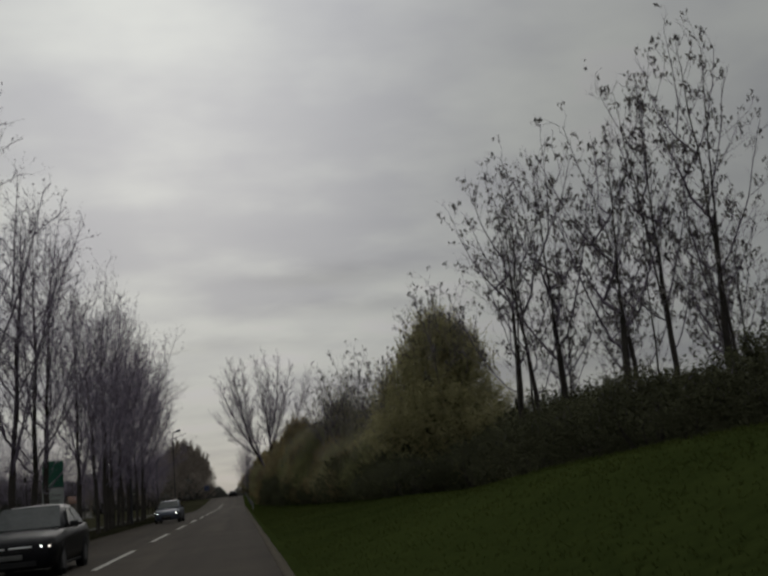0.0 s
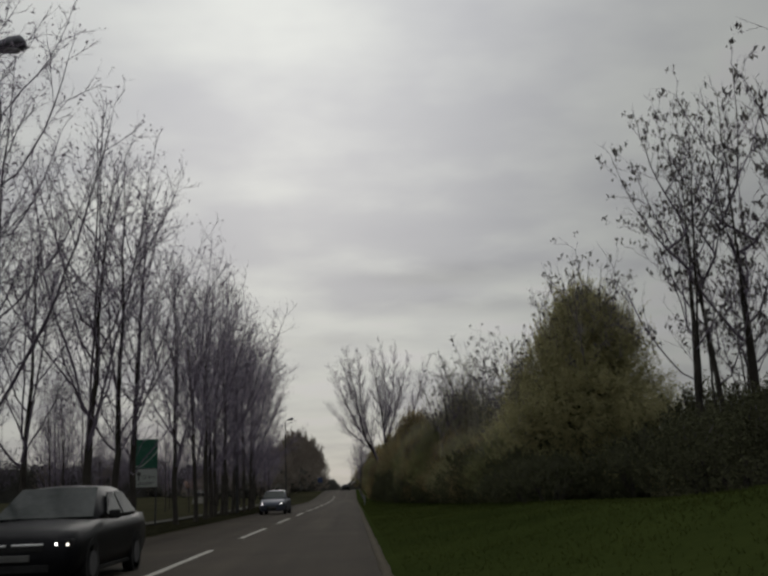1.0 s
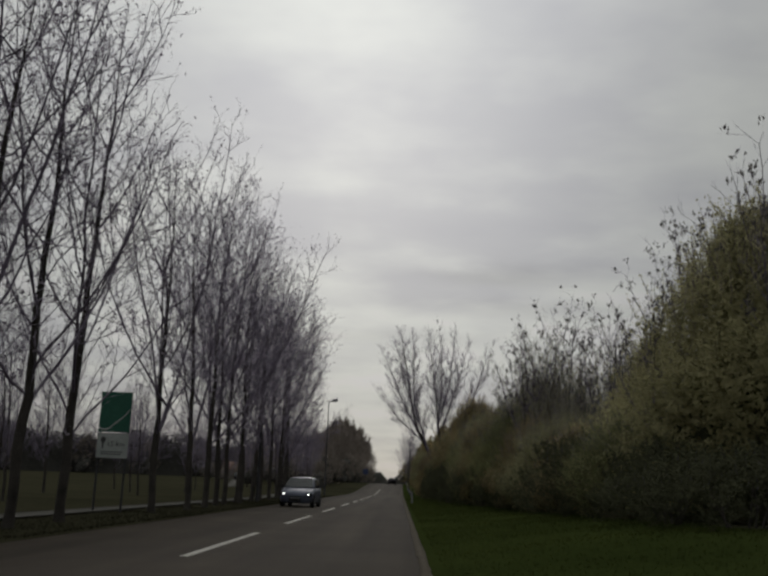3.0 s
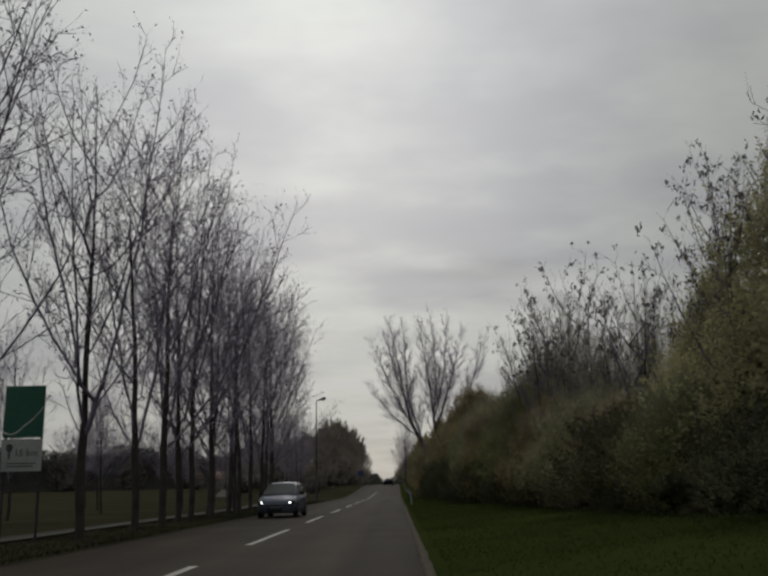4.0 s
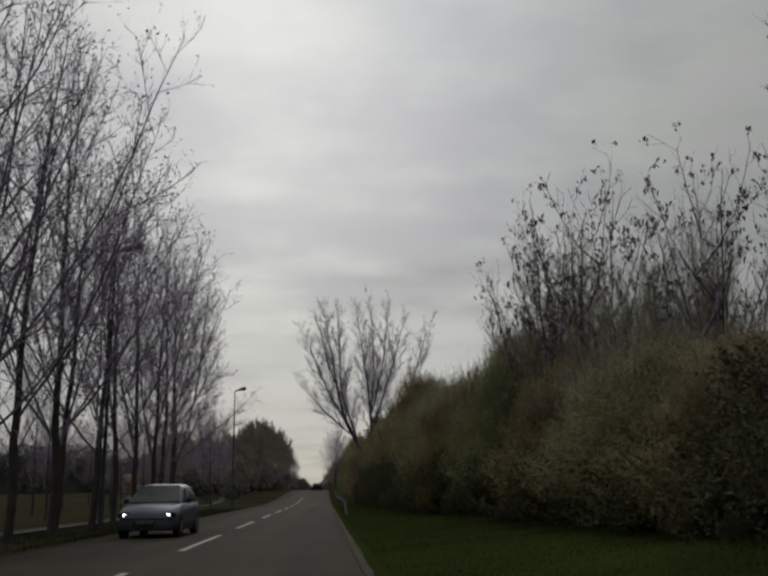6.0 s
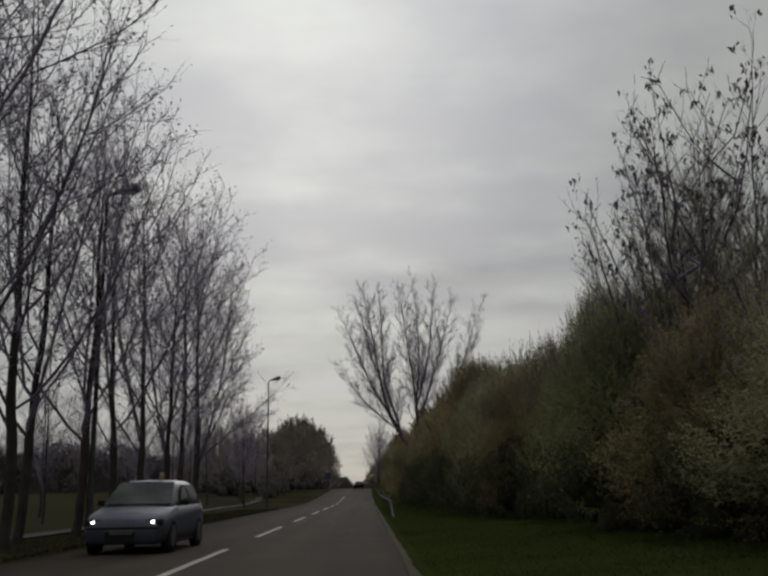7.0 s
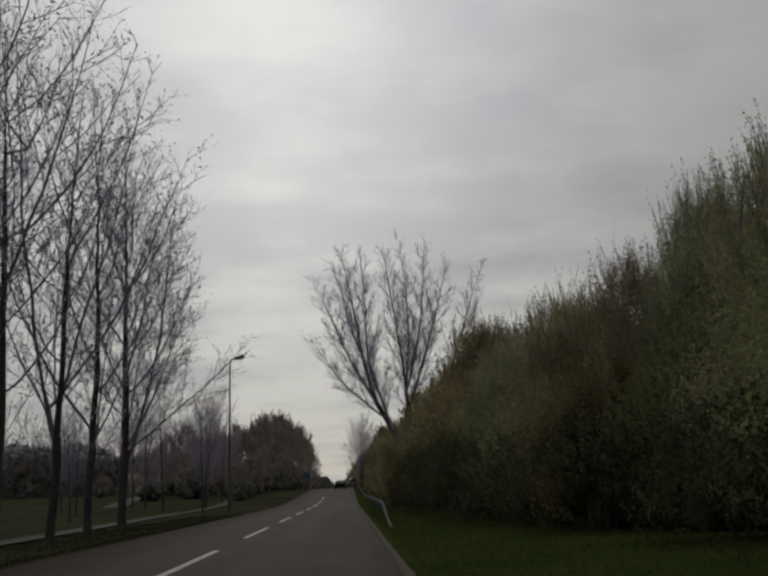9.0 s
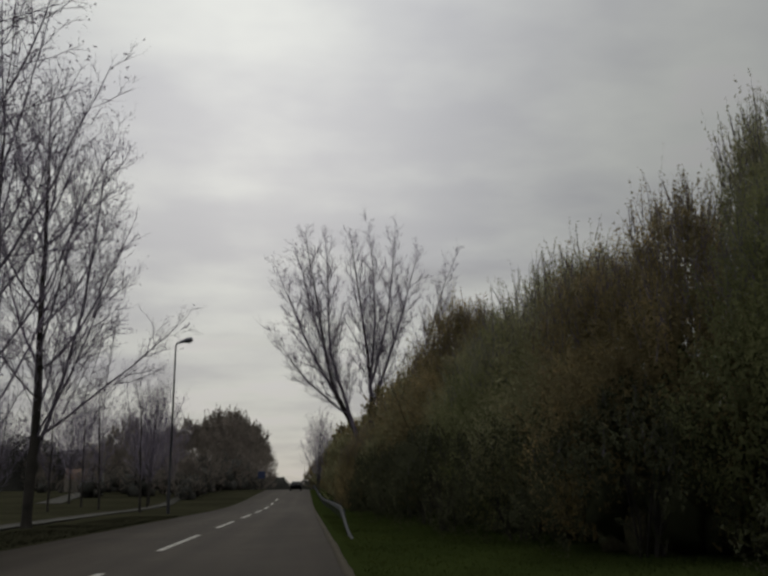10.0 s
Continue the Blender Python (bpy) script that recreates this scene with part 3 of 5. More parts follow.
def ground_z(x, y):
    d = x - centre(y)
    z = rise(y)
    if d > ROAD_RIGHT + 0.3:
        u = min(1.0, (d - ROAD_RIGHT - 0.3) / 4.8)
        z += bank(y) * (u * u * (3 - 2 * u) * 0.5 + u * 0.5) + 0.02
        z += 0.05 * noise.noise(Vector((x * 0.35, y * 0.35, 0)))
    elif d < ROAD_LEFT - 0.2:
        z += 0.02 + 0.05 * noise.noise(Vector((x * 0.35, y * 0.35, 0))) * min(1.0, (ROAD_LEFT - 0.2 - d))
    else:
        z -= 0.05
    return z


def make_ground():
    xs = [-1500, -700, -300, -160, -100, -70, -50, -38, -28, -20, -15, -12, -10, -9, -8, -7, -6, -5.4, -4.8, -4.3, -3.9, -3.5, -3.3,
          0, 3.55, 3.95, 4.4, 4.9, 5.5, 6.2, 7, 8, 9, 10, 12, 15, 20, 27, 36, 50, 70, 100, 160, 300, 700, 1500]
    ys = [-600, -250, -120, -60, -40] + list(np.arange(-30, 140, 1.6)) + list(np.arange(140, 345, 8)) + [380, 430, 500, 620, 800, 1100, 1600, 2400, 3200]
    verts = [(x + centre(y), y, ground_z(x + centre(y), y)) for y in ys for x in xs]
    nx = len(xs)
    faces = [(j * nx + i, j * nx + i + 1, (j + 1) * nx + i + 1, (j + 1) * nx + i) for j in range(len(ys) - 1) for i in range(nx - 1)]
    me = np_mesh("ground", verts, faces, GRASS, True)
    me.materials.append(FIELD)
    for p in me.polygons:
        p.material_index = 1 if p.center.x < -3.5 or p.center.x > 10 else 0
    tagged(part("ground", me), "dark green grassy verge and rough field around the road", "ground", kind="structure")


def strip(name, mat, left, right, y0, y1, z, step=2.0, ragged=0.0):
    ys = np.arange(y0, y1 + 0.01, step)
    verts, faces = [], []
    rnd = random.Random(5)
    for y in ys:
        l, r = left(y), right(y)
        l += rnd.uniform(-ragged, ragged)
        r += rnd.uniform(-ragged, ragged)
        for x in (l, l * 0.5 + r * 0.5, r):
            verts.append((x, y, rise(y) + z(x, y)))
    for j in range(len(ys) - 1):
        for i in range(2):
            faces.append((j * 3 + i, j * 3 + i + 1, j * 3 + i + 4, j * 3 + i + 3))
    n = len(verts)
    verts += [(x, y, q - 0.12) for x, y, q in verts]
    for j in range(len(ys) - 1):
        for a, b in ((j * 3 + 3, j * 3), (j * 3 + 2, j * 3 + 5)):
            faces.append((a, b, b + n, a + n))
    return part(name, np_mesh(name, verts, faces, mat))


make_ground()
road = tagged(strip("road", ASPHALT, lambda y: centre(y) + ROAD_LEFT, lambda y: centre(y) + ROAD_RIGHT, -120, 600, lambda x, y: 0.0),
              "worn grey asphalt two-lane road with dashed middle line", "road", kind="structure")
shoulder = tagged(strip("shoulder", GRAVEL, lambda y: centre(y) + ROAD_RIGHT - 0.04, lambda y: centre(y) + ROAD_RIGHT + 0.12, -60, 330, lambda x, y: 0.012, 0.5, 0.022),
                  "narrow sandy gravel edge beside the asphalt", "shoulder", kind="structure")

PATH_LINE = ((-40, -6.7), (80, -6.7), (90, -7.2), (98, -7.6), (116, -8.6), (145, -9.4), (200, -14.0))


def path_x(y):
    return float(np.interp(y, [p[0] for p in PATH_LINE], [p[1] for p in PATH_LINE]))


footpath = tagged(strip("footpath", PATH, lambda y: path_x(y) - 0.55, lambda y: path_x(y) + 0.55, -40, 190, lambda x, y: 0.075, 1.0, 0.03),
                  "pale narrow footpath behind the roadside trees", "footpath", kind="structure")

side_lane = tagged(strip("side_lane", PATH, lambda y: -21.0 - (y - 150) * 0.165 - 1.2, lambda y: -21.0 - (y - 150) * 0.165 + 1.2, 150, 262, lambda x, y: 0.085, 2.0, 0.1),
                   "pale lane that crosses the field", "lane", kind="structure")

DASH, PERIOD, PHASE = 7.15, 12.44, 19.57
for k in range(-4, 12):
    ya = PHASE + k * PERIOD
    ys = np.linspace(ya, ya + DASH, 9)
    rnd = random.Random(k + 50)
    verts = []
    for dz in (0.006, -0.03):
        for y in ys:
            for s in (-1, 1):
                verts.append((centre(y) + s * (0.066 + rnd.uniform(-0.008, 0.006)), y, rise(y) + dz))
    faces = [(2 * i, 2 * i + 1, 2 * i + 3, 2 * i + 2) for i in range(8)]
    faces += [(2 * i + 2, 2 * i + 20, 2 * i + 18, 2 * i) for i in range(8)] + [(2 * i + 1, 2 * i + 19, 2 * i + 21, 2 * i + 3) for i in range(8)]
    part("line_dash", np_mesh("line_dash", verts, faces, PAINT), road)


def grass_tufts():
    rng = np.random.default_rng(3)
    n = 150000
    y = 2 + 110 * rng.uniform(0, 1, n) ** 1.2
    right = rng.uniform(0, 1, n) < 0.68
    x = np.where(right, ROAD_RIGHT + 0.2 + rng.uniform(0, 1, n) ** 1.1 * np.where(y < 34, 10.5, 6.0), ROAD_LEFT - 0.05 - rng.uniform(0, 1, n) * 2.8)
    z = np.array([ground_z(a, b) for a, b in zip(x, y)])
    h = rng.uniform(0.025, 0.07, n)
    a = rng.uniform(0, 2 * np.pi, n)
    lean = rng.normal(size=(n, 2)) * 0.5 * h[:, None]
    base = np.stack([x, y, z - 0.02], 1)
    side = np.stack([np.cos(a), np.sin(a), np.zeros(n)], 1) * 0.018
    tip = base + np.stack([lean[:, 0], lean[:, 1], h], 1)
    v = np.stack([base - side, base + side, tip], 1).reshape(-1, 3)
    v = v.reshape(-1, 9)
    for side, mt, text in ((right, BLADES, "short dark green grass on the bank"), (~right, FIELD, "short dull brownish grass on the verge")):
        w = v[side].reshape(-1, 3)
        tagged(part("grass", np_mesh("grass", w, np.arange(len(w)).reshape(-1, 3), mt)), text, "grass", kind="stuff")


grass_tufts()


def put(root, x, y, turn=0.0, size=1.0, sink=0.0):
    root.matrix_basis = Matrix.Translation((x, y, ground_z(x, y) - sink)) @ Matrix.Rotation(turn, 4, "Z") @ Matrix.Diagonal((size, size, size, 1))
    return root


def again(root, x, y, turn=0.0, size=1.0, tall=1.0, label=""):
    """A copy of a plant with its own turn and size."""
    made = copy_thing(root, Matrix.Identity(4))
    made.matrix_basis = Matrix.Translation((x, y, ground_z(x, y))) @ Matrix.Rotation(turn, 4, "Z") @ Matrix.Diagonal((size, size, size * tall, 1))
    if label:
        made["label"] = label
    return made


# ---------------------------------------------------------------- trees on the left
LABEL_ROW = "tall bare roadside tree with steep grey branches and buds"
kinds = []
for i, (h, forks, wide, low, thick) in enumerate(((15.0, 2, 4.0, 2.0, 0.115), (15.5, 2, 3.7, 1.8, 0.11), (14.0, 3, 4.0, 2.3, 0.115), (16.0, 1, 3.6, 2.1, 0.115), (14.5, 1, 4.3, 1.7, 0.11), (15.0, 3, 3.9, 2.0, 0.11))):
    grow_rng = np.random.default_rng(211 + i)
    lines = [trunk_line(grow_rng, h * (0.9 if forks == 1 else 0.8), 0.02 + 0.04 * (forks > 1), (0.0, 0.0))]
    side_turn = grow_rng.uniform(0, 2 * np.pi)
    for k in range(forks - 1):
        # another leader that leaves the trunk low down
        a = side_turn + k * 2.6
        c, q = math.cos(a), math.sin(a)
        lines.append([(0, 0, 2.3 + 0.9 * k), (0.5 * c, 0.5 * q, 4.2 + k), (1.3 * c, 1.3 * q, h * 0.52), (2.0 * c, 2.0 * q, h * (0.9 - 0.08 * k))])
    lines += limb_lines(grow_rng, 15 - forks, low, h * 0.7, wide, h, (0.6, 1.1))
    kinds.append(bare_tree("roadside_tree", 11 + i, lines, low, thick, most=2.0, share=0.44, gap=0.56, up=0.14, twigs=2, fine=2, sweep=0.3, twig_w=0.006, bud=0.045, bud_n=0.55))
ROW = ((-5.6, 21.0, 1.0), (-5.2, 27.0, 1.05), (-5.1, 34.4, 1.08), (-4.8, 36.8, 0.95), (-5.0, 40.2, 1.06), (-4.9, 48.0, 1.06), (-4.7, 52.2, 1.0), (-4.8, 55.6, 1.06), (-5.0, 58.9, 1.04),
       (-5.2, 61.8, 1.08), (-4.9, 64.6, 1.04), (-5.6, 67.0, 1.04), (-5.4, 70.9, 1.08), (-5.5, 75.0, 1.12), (-5.4, 78.4, 1.08),
       (-5.5, 82.6, 1.12), (-5.9, 87.8, 1.18), (-8.2, 24.0, 1.0), (-8.2, 31.0, 1.0), (-8.4, 38.0, 0.95), (-7.4, 28.6, 0.85))
rnd = random.Random(4)
for i, (x, y, s) in enumerate(ROW):
    if i < len(kinds):
        put(tagged(kinds[i], LABEL_ROW, "tree", "row of roadside trees"), x, y, rnd.uniform(0, 6.28), s)
    else:
        again(kinds[(i * 5 + i // 6) % len(kinds)], x, y, rnd.uniform(0, 6.28), s)

grow_rng = np.random.default_rng(231)
long_limb = [(0, 0, 2.9), (1.4, 0.1, 4.1), (3.0, 0.2, 5.5), (5.0, 0.2, 7.4)]
edge_tree = bare_tree("roadside_tree", 31, [trunk_line(grow_rng, 16.5, 0.02), [(0, 0, 2.2), (0.7, 0.2, 5.0), (1.3, 0.3, 8.0), (1.8, 0.4, 14.5)], long_limb] + limb_lines(grow_rng, 17, 3.0, 13.5, 3.9, 18.2),
                      3.2, 0.18, most=2.4, share=0.46, gap=0.38, up=0.16, twigs=2, fine=3, sweep=0.3, twig_w=0.007, bud_n=0.8)
put(tagged(edge_tree, "tall bare tree with one long limb over the verge", "tree", "row of roadside trees"), -6.5, 94.8, 0.0, 1.0)

# ---------------------------------------------------------------- trees and bushes on the right
LABEL_POD = "thin bare tree with clumps of dry dark leaves"
pods = []
for i, (h, forks, wide, low) in enumerate(((12.0, 3, 2.5, 3.0), (14.5, 2, 2.4, 3.6), (10.5, 1, 2.2, 2.6))):
    grow_rng = np.random.default_rng(241 + i)
    lines = [trunk_line(grow_rng, h * 0.92, 0.07, (0.3 * k, 0.25 * (k % 2))) for k in range(forks)] + limb_lines(grow_rng, 11, low, h * 0.85, wide * 1.25, h)
    pods.append(bare_tree("dry_leaf_tree", 41 + i, lines, low, 0.10, most=1.6, gap=0.62, twigs=1, fine=2, bud=0.075, bud_n=0.26, bud_mat=PODS, droop=3.0, clump=6))
grow_rng = np.random.default_rng(247)
lines = []
for k in range(16):
    # outer stems are shorter and lean further out
    a, q = k * 2.4, 0.4 + 2.5 * ((k * 5) % 16) / 15
    high = 8.9 - 0.7 * q + 0.7 * math.sin(k * 2.1)
    lines.append([(0.25 * math.cos(a), 0.25 * math.sin(a), -0.15), (0.34 * q * math.cos(a), 0.34 * q * math.sin(a), high * 0.28), (0.75 * q * math.cos(a), 0.75 * q * math.sin(a), high * 0.62), (q * math.cos(a), q * math.sin(a), high)])
brush = bare_tree("brushwood_tree", 47, lines, 1.4, 0.06, angle=0.6, most=2.4, share=0.4, gap=0.34, up=0.3, twigs=2, fine=3, sweep=0.7, twig_len=(0.3, 0.8), twig_w=0.007, fine_mat=BRUSH_TWIG, bud=0.035, bud_n=0.5, bud_mat=LEAF_WILLOW)
POD_TREES = ((13.4, 32.0, 1, 0.87, 0.3), (14.5, 32.4, 1, 0.84, 2.2), (15.7, 32.8, 2, 1.28, 1.2), (15.2, 26.5, 2, 1.1, 2.0), (17.0, 26.5, 1, 0.95, 4.0), (18.7, 26.5, 1, 1.06, 5.0), (17.8, 30.5, 0, 0.9, 0.5),
             (12.9, 41.2, 2, 0.96, 2.6), (10.2, 42.8, 2, 0.66, 1.6), (15.8, 57.5, 1, 0.95, 1.0), (13.4, 52.0, 2, 0.72, 3.0), (9.5, 61.8, 2, 0.86, 0.8), (12.4, 58.0, 2, 0.88, 2.2), (11.2, 63.2, 2, 1.02, 3.5),
             (22.0, 31.0, 0, 0.9, 1.1), (24.5, 36.0, 2, 1.0, 2.1), (18.5, 40.0, 0, 0.8, 5.1), (22.5, 42.0, 0, 0.8, 3.3), (27.0, 40.0, 2, 0.9, 4.3))
used = set()
for x, y, i, s, turn in POD_TREES:
    if i not in used:
        used.add(i)
        put(tagged(pods[i], LABEL_POD, "tree", "dry-leaf trees"), x, y, turn, s)
    else:
        again(pods[i], x, y, turn, s)
put(tagged(brush, "spreading leafless brushwood tree with dense upright twigs", "tree", "brushwood trees"), 10.6, 64.2, 0.5, 0.94)
again(brush, 11.2, 59.6, 2.5, 0.7)
again(brush, 13.4, 61.0, 1.0, 0.9)

SIZES = {"olive": (7.0, 3.6), "green": (6.2, 3.4), "brown": (6.4, 3.3), "willow": (7.9, 4.2), "low": (3.0, 2.6), "olive_far": (7.0, 3.6), "brown_far": (6.4, 3.3), "olive_tall": (9.6, 4.0), "brown_tall": (8.8, 3.8)}
bushes = {
    "willow": shrub("bush", 70, 7.9, 4.2, LEAF_WILLOW, 105000, 0.038, spikes=1300, taper=0.93, clumps=160, lobes=17),
    "olive": shrub("bush", 71, 7.0, 3.6, LEAF_OLIVE, 62000, 0.031, spikes=950, clumps=90),
    "green": shrub("bush", 72, 6.2, 3.4, LEAF_GREEN, 62000, 0.031, spikes=950, clumps=90),
    "brown": shrub("bush", 73, 6.4, 3.3, LEAF_BROWN, 62000, 0.031, spikes=950, clumps=90),
    "olive_tall": shrub("bush", 77, 9.6, 4.0, LEAF_OLIVE, 64000, 0.038, spikes=900, clumps=150),
    "brown_tall": shrub("bush", 78, 8.8, 3.8, LEAF_BROWN, 64000, 0.038, spikes=900, clumps=150),
    "olive_far": shrub("bush", 75, 7.0, 3.6, LEAF_OLIVE, 10000, 0.09, spikes=110, clumps=30),
    "brown_far": shrub("bush", 76, 6.4, 3.3, LEAF_BROWN, 10000, 0.09, spikes=110, clumps=30),
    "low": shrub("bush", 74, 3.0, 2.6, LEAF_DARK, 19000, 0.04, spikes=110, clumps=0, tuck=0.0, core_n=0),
}
BUSH_LABEL = {"olive": "large dense olive-green spring bush", "green": "dense bush with fresh green spring leaves", "willow": "very large pale olive willow bush with upright shoots",
              "brown": "dense bush with brownish budding leaves", "low": "low tangled undergrowth bush, dark as the hedge-foot shade", "olive_tall": "tall dense olive-green bush with upright leafy shoots", "brown_tall": "tall dense brownish bush with upright leafy shoots", "olive_far": "large dense olive-green spring bush", "brown_far": "dense bush with brownish budding leaves"}
# kind, x, y, height, radius
HEDGE_NEAR = (
    # the low bush at y 46.5 stands in for shade under the trees
    ("willow", 12.8, 42.0, 8.9, 5.1), ("willow", 11.7, 46.0, 5.8, 3.3), ("green", 9.9, 43.6, 3.3, 2.2), ("low", 9.9, 46.5, 2.9, 2.8), ("brown", 10.2, 51.0, 3.4, 2.8),
    ("olive", 10.0, 55.5, 4.0, 3.0), ("brown", 9.9, 60.0, 4.5, 3.0), ("green", 9.6, 64.5, 5.6, 3.1), ("olive", 10.4, 70.0, 6.7, 2.9),
    ("green", 10.9, 74.6, 6.4, 2.8), ("brown", 9.6, 78.0, 6.7, 3.0), ("olive", 9.8, 82.5, 6.8, 3.2), ("green", 9.2, 88.0, 6.5, 3.1), ("olive", 12.2, 78.0, 8.6, 2.6))
HEDGE_MIDDLE = (
    ("olive_tall", 9.6, 94.0, 7.4, 3.6), ("brown_tall", 10.3, 101.0, 9.6, 4.4), ("olive_tall", 9.6, 107.5, 7.8, 4.0),
    ("brown_tall", 10.3, 114.5, 9.4, 4.7), ("brown_far", 9.6, 122.5, 9.0, 4.2), ("olive_far", 9.2, 131.0, 8.6, 4.0), ("brown_far", 9.0, 140.0, 8.4, 4.0),
    ("olive_far", 9.0, 150.0, 8.4, 4.0), ("brown_far", 9.0, 162.0, 8.6, 4.2), ("olive_far", 9.2, 176.0, 8.8, 4.4))
HEDGE_FAR = (
    ("brown_far", 9.4, 194.0, 8.8, 4.6), ("olive_far", 9.6, 215.0, 8.8, 5.0), ("brown_far", 9.6, 240.0, 9.0, 5.0), ("olive_far", 9.0, 268.0, 9.0, 5.2),
    ("brown_far", 7.5, 298.0, 9.0, 5.6), ("brown", 7.2, 119.5, 5.6, 2.5), ("olive_far", 6.9, 132.0, 5.8, 2.5), ("brown_far", 6.8, 144.0, 6.0, 2.5),
    ("olive_far", 6.9, 158.0, 6.4, 2.6), ("brown_far", 7.0, 172.0, 6.6, 2.7))
# undergrowth: x, y, height, radius
BANK_GROWTH = (
    (9.7, 34.6, 1.6, 2.0), (11.9, 33.2, 2.0, 2.3), (9.2, 37.5, 1.3, 1.7), (12.4, 10.0, 1.9, 2.6), (12.2, 14.0, 2.0, 2.6), (12.0, 18.0, 2.1, 2.7), (11.8, 22.0, 2.2, 2.7), (12.4, 26.0, 2.3, 2.4), (12.5, 30.3, 2.3, 2.3),
    (16.0, 18.0, 2.6, 3.4), (15.5, 23.5, 2.7, 3.4), (15.5, 29.5, 3.4, 3.6), (20.0, 25.0, 2.8, 3.8), (20.0, 32.0, 3.6, 4.0), (15.8, 37.0, 4.0, 4.0),
    (25.0, 33.0, 3.6, 4.4), (24.0, 41.0, 4.5, 5.0), (18.5, 45.0, 3.6, 4.2), (24.0, 51.0, 4.2, 5.0), (31.0, 49.0, 4.6, 5.2), (31.0, 38.0, 4.2, 5.0),
    (19.0, 54.0, 4.2, 4.4), (14.0, 45.0, 3.4, 3.6), (14.0, 52.0, 4.0, 3.8), (14.0, 60.0, 4.8, 4.0))
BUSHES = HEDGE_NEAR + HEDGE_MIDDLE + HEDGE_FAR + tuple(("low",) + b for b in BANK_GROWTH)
# dark row standing in for the hedge-foot shade; it nears the road further on
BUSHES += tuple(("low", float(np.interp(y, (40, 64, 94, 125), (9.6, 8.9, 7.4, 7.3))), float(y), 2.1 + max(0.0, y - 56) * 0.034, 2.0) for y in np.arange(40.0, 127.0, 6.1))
used = set()
for key, x, y, high, wide in BUSHES:
    turn, (h0, r0) = rnd.uniform(0, 6.28), SIZES[key]
    x, wide = x + rnd.uniform(-0.5, 0.5), wide * rnd.uniform(0.92, 1.1)
    ob = bushes[key] if key not in used else copy_thing(bushes[key], Matrix.Identity(4))
    used.add(key)
    tagged(ob, BUSH_LABEL[key], "bush", "roadside bushes")
    ob.matrix_basis = Matrix.Translation((x, y, ground_z(x, y) - 0.05)) @ Matrix.Rotation(turn, 4, "Z") @ Matrix.Diagonal((wide / r0, wide / r0, high / h0, 1))

# the broad many-stemmed tree further along
grow_rng = np.random.default_rng(291)
# leading stems, each by its places across and upwards
FAN = (((0.0, -0.2), (-0.2, 5.0), (-2.1, 8.4), (-3.2, 13.0), (-3.7, 16.6), (-4.4, 20.2)), ((-1.9, 8.0), (-3.9, 11.6), (-5.4, 15.0), (-6.7, 18.0)), ((-2.9, 11.6), (-3.9, 15.2), (-5.0, 19.0)),
       ((0.1, 3.5), (-1.2, 7.2), (-2.5, 11.0), (-2.6, 15.0), (-2.9, 19.6)), ((0.5, -0.2), (0.6, 7.0), (0.2, 11.5), (-0.3, 15.4), (-1.0, 20.4)), ((0.5, 8.0), (0.9, 13.0), (0.8, 17.0), (0.4, 21.0)),
       ((0.6, 8.8), (1.7, 13.2), (2.2, 17.0), (2.4, 20.4)), ((0.6, 7.0), (2.2, 11.5), (3.3, 15.5), (4.3, 19.2)), ((0.5, 4.5), (3.8, 9.0), (5.3, 14.0), (6.3, 17.0), (7.1, 19.0)), ((-1.0, 6.5), (-4.4, 9.4), (-6.6, 12.6)))
lines = [[(x, 0.5 * math.sin(k * 1.9) * z / 12, z * 0.98) for x, z in line] for k, line in enumerate(FAN)]
fan = bare_tree("fan_shaped_tree", 91, lines, 6.5, 0.26, step=0.45, tip=0.0085, angle=0.66, share=0.3, most=2.9, gap=0.42, up=0.2, twigs=3, fine=3, sweep=0.4, twig_len=(0.35, 0.95), twig_w=0.009, bud=0.05, bud_n=0.6)
put(tagged(fan, "big bare fan-shaped tree with many steep stems", "tree"), 7.0, 126.0)
again(kinds[4], 4.8, 180.0, 1.0, 0.8)
again(kinds[0], 4.7, 172.0, 3.0, 0.72)
again(kinds[3], 4.7, 188.0, 5.0, 0.8)
again(kinds[2], 6.0, 205.0, 2.0, 0.8)

# ---------------------------------------------------------------- further off on the left
for x, y, k, s in ((-7.2, 120.4, 2, 0.74), (-12.5, 133, 1, 0.8), (-11.0, 146, 5, 0.84), (-15.5, 140, 4, 0.82), (-19, 150, 2, 0.86), (-13, 158, 3, 0.85), (-23, 140, 0, 0.7), (-17, 124, 4, 0.66), (-9.6, 137, 0, 0.72), (-10.4, 153, 1, 0.8), (-14.6, 127, 3, 0.7)):
    again(kinds[k], x, y, x, s, 1.0, "slender bare young tree beside the path")
for i, (x, y, s) in enumerate(((-10.5, 33, 0.55), (-12.5, 41, 0.6), (-9.6, 47, 0.52), (-12.5, 54, 0.62), (-14.5, 66, 0.65), (-13.5, 76, 0.6), (-18, 72, 0.75), (-10.6, 83, 0.5), (-17, 86, 0.65), (-21, 64, 0.75), (-15, 95, 0.6), (-22, 98, 0.7), (-12, 106, 0.5), (-18, 112, 0.62))):
    again(kinds[(i * 2 + 1) % 6], x, y, i * 2.1, s, 1.0, "smaller bare tree in the field behind the path")
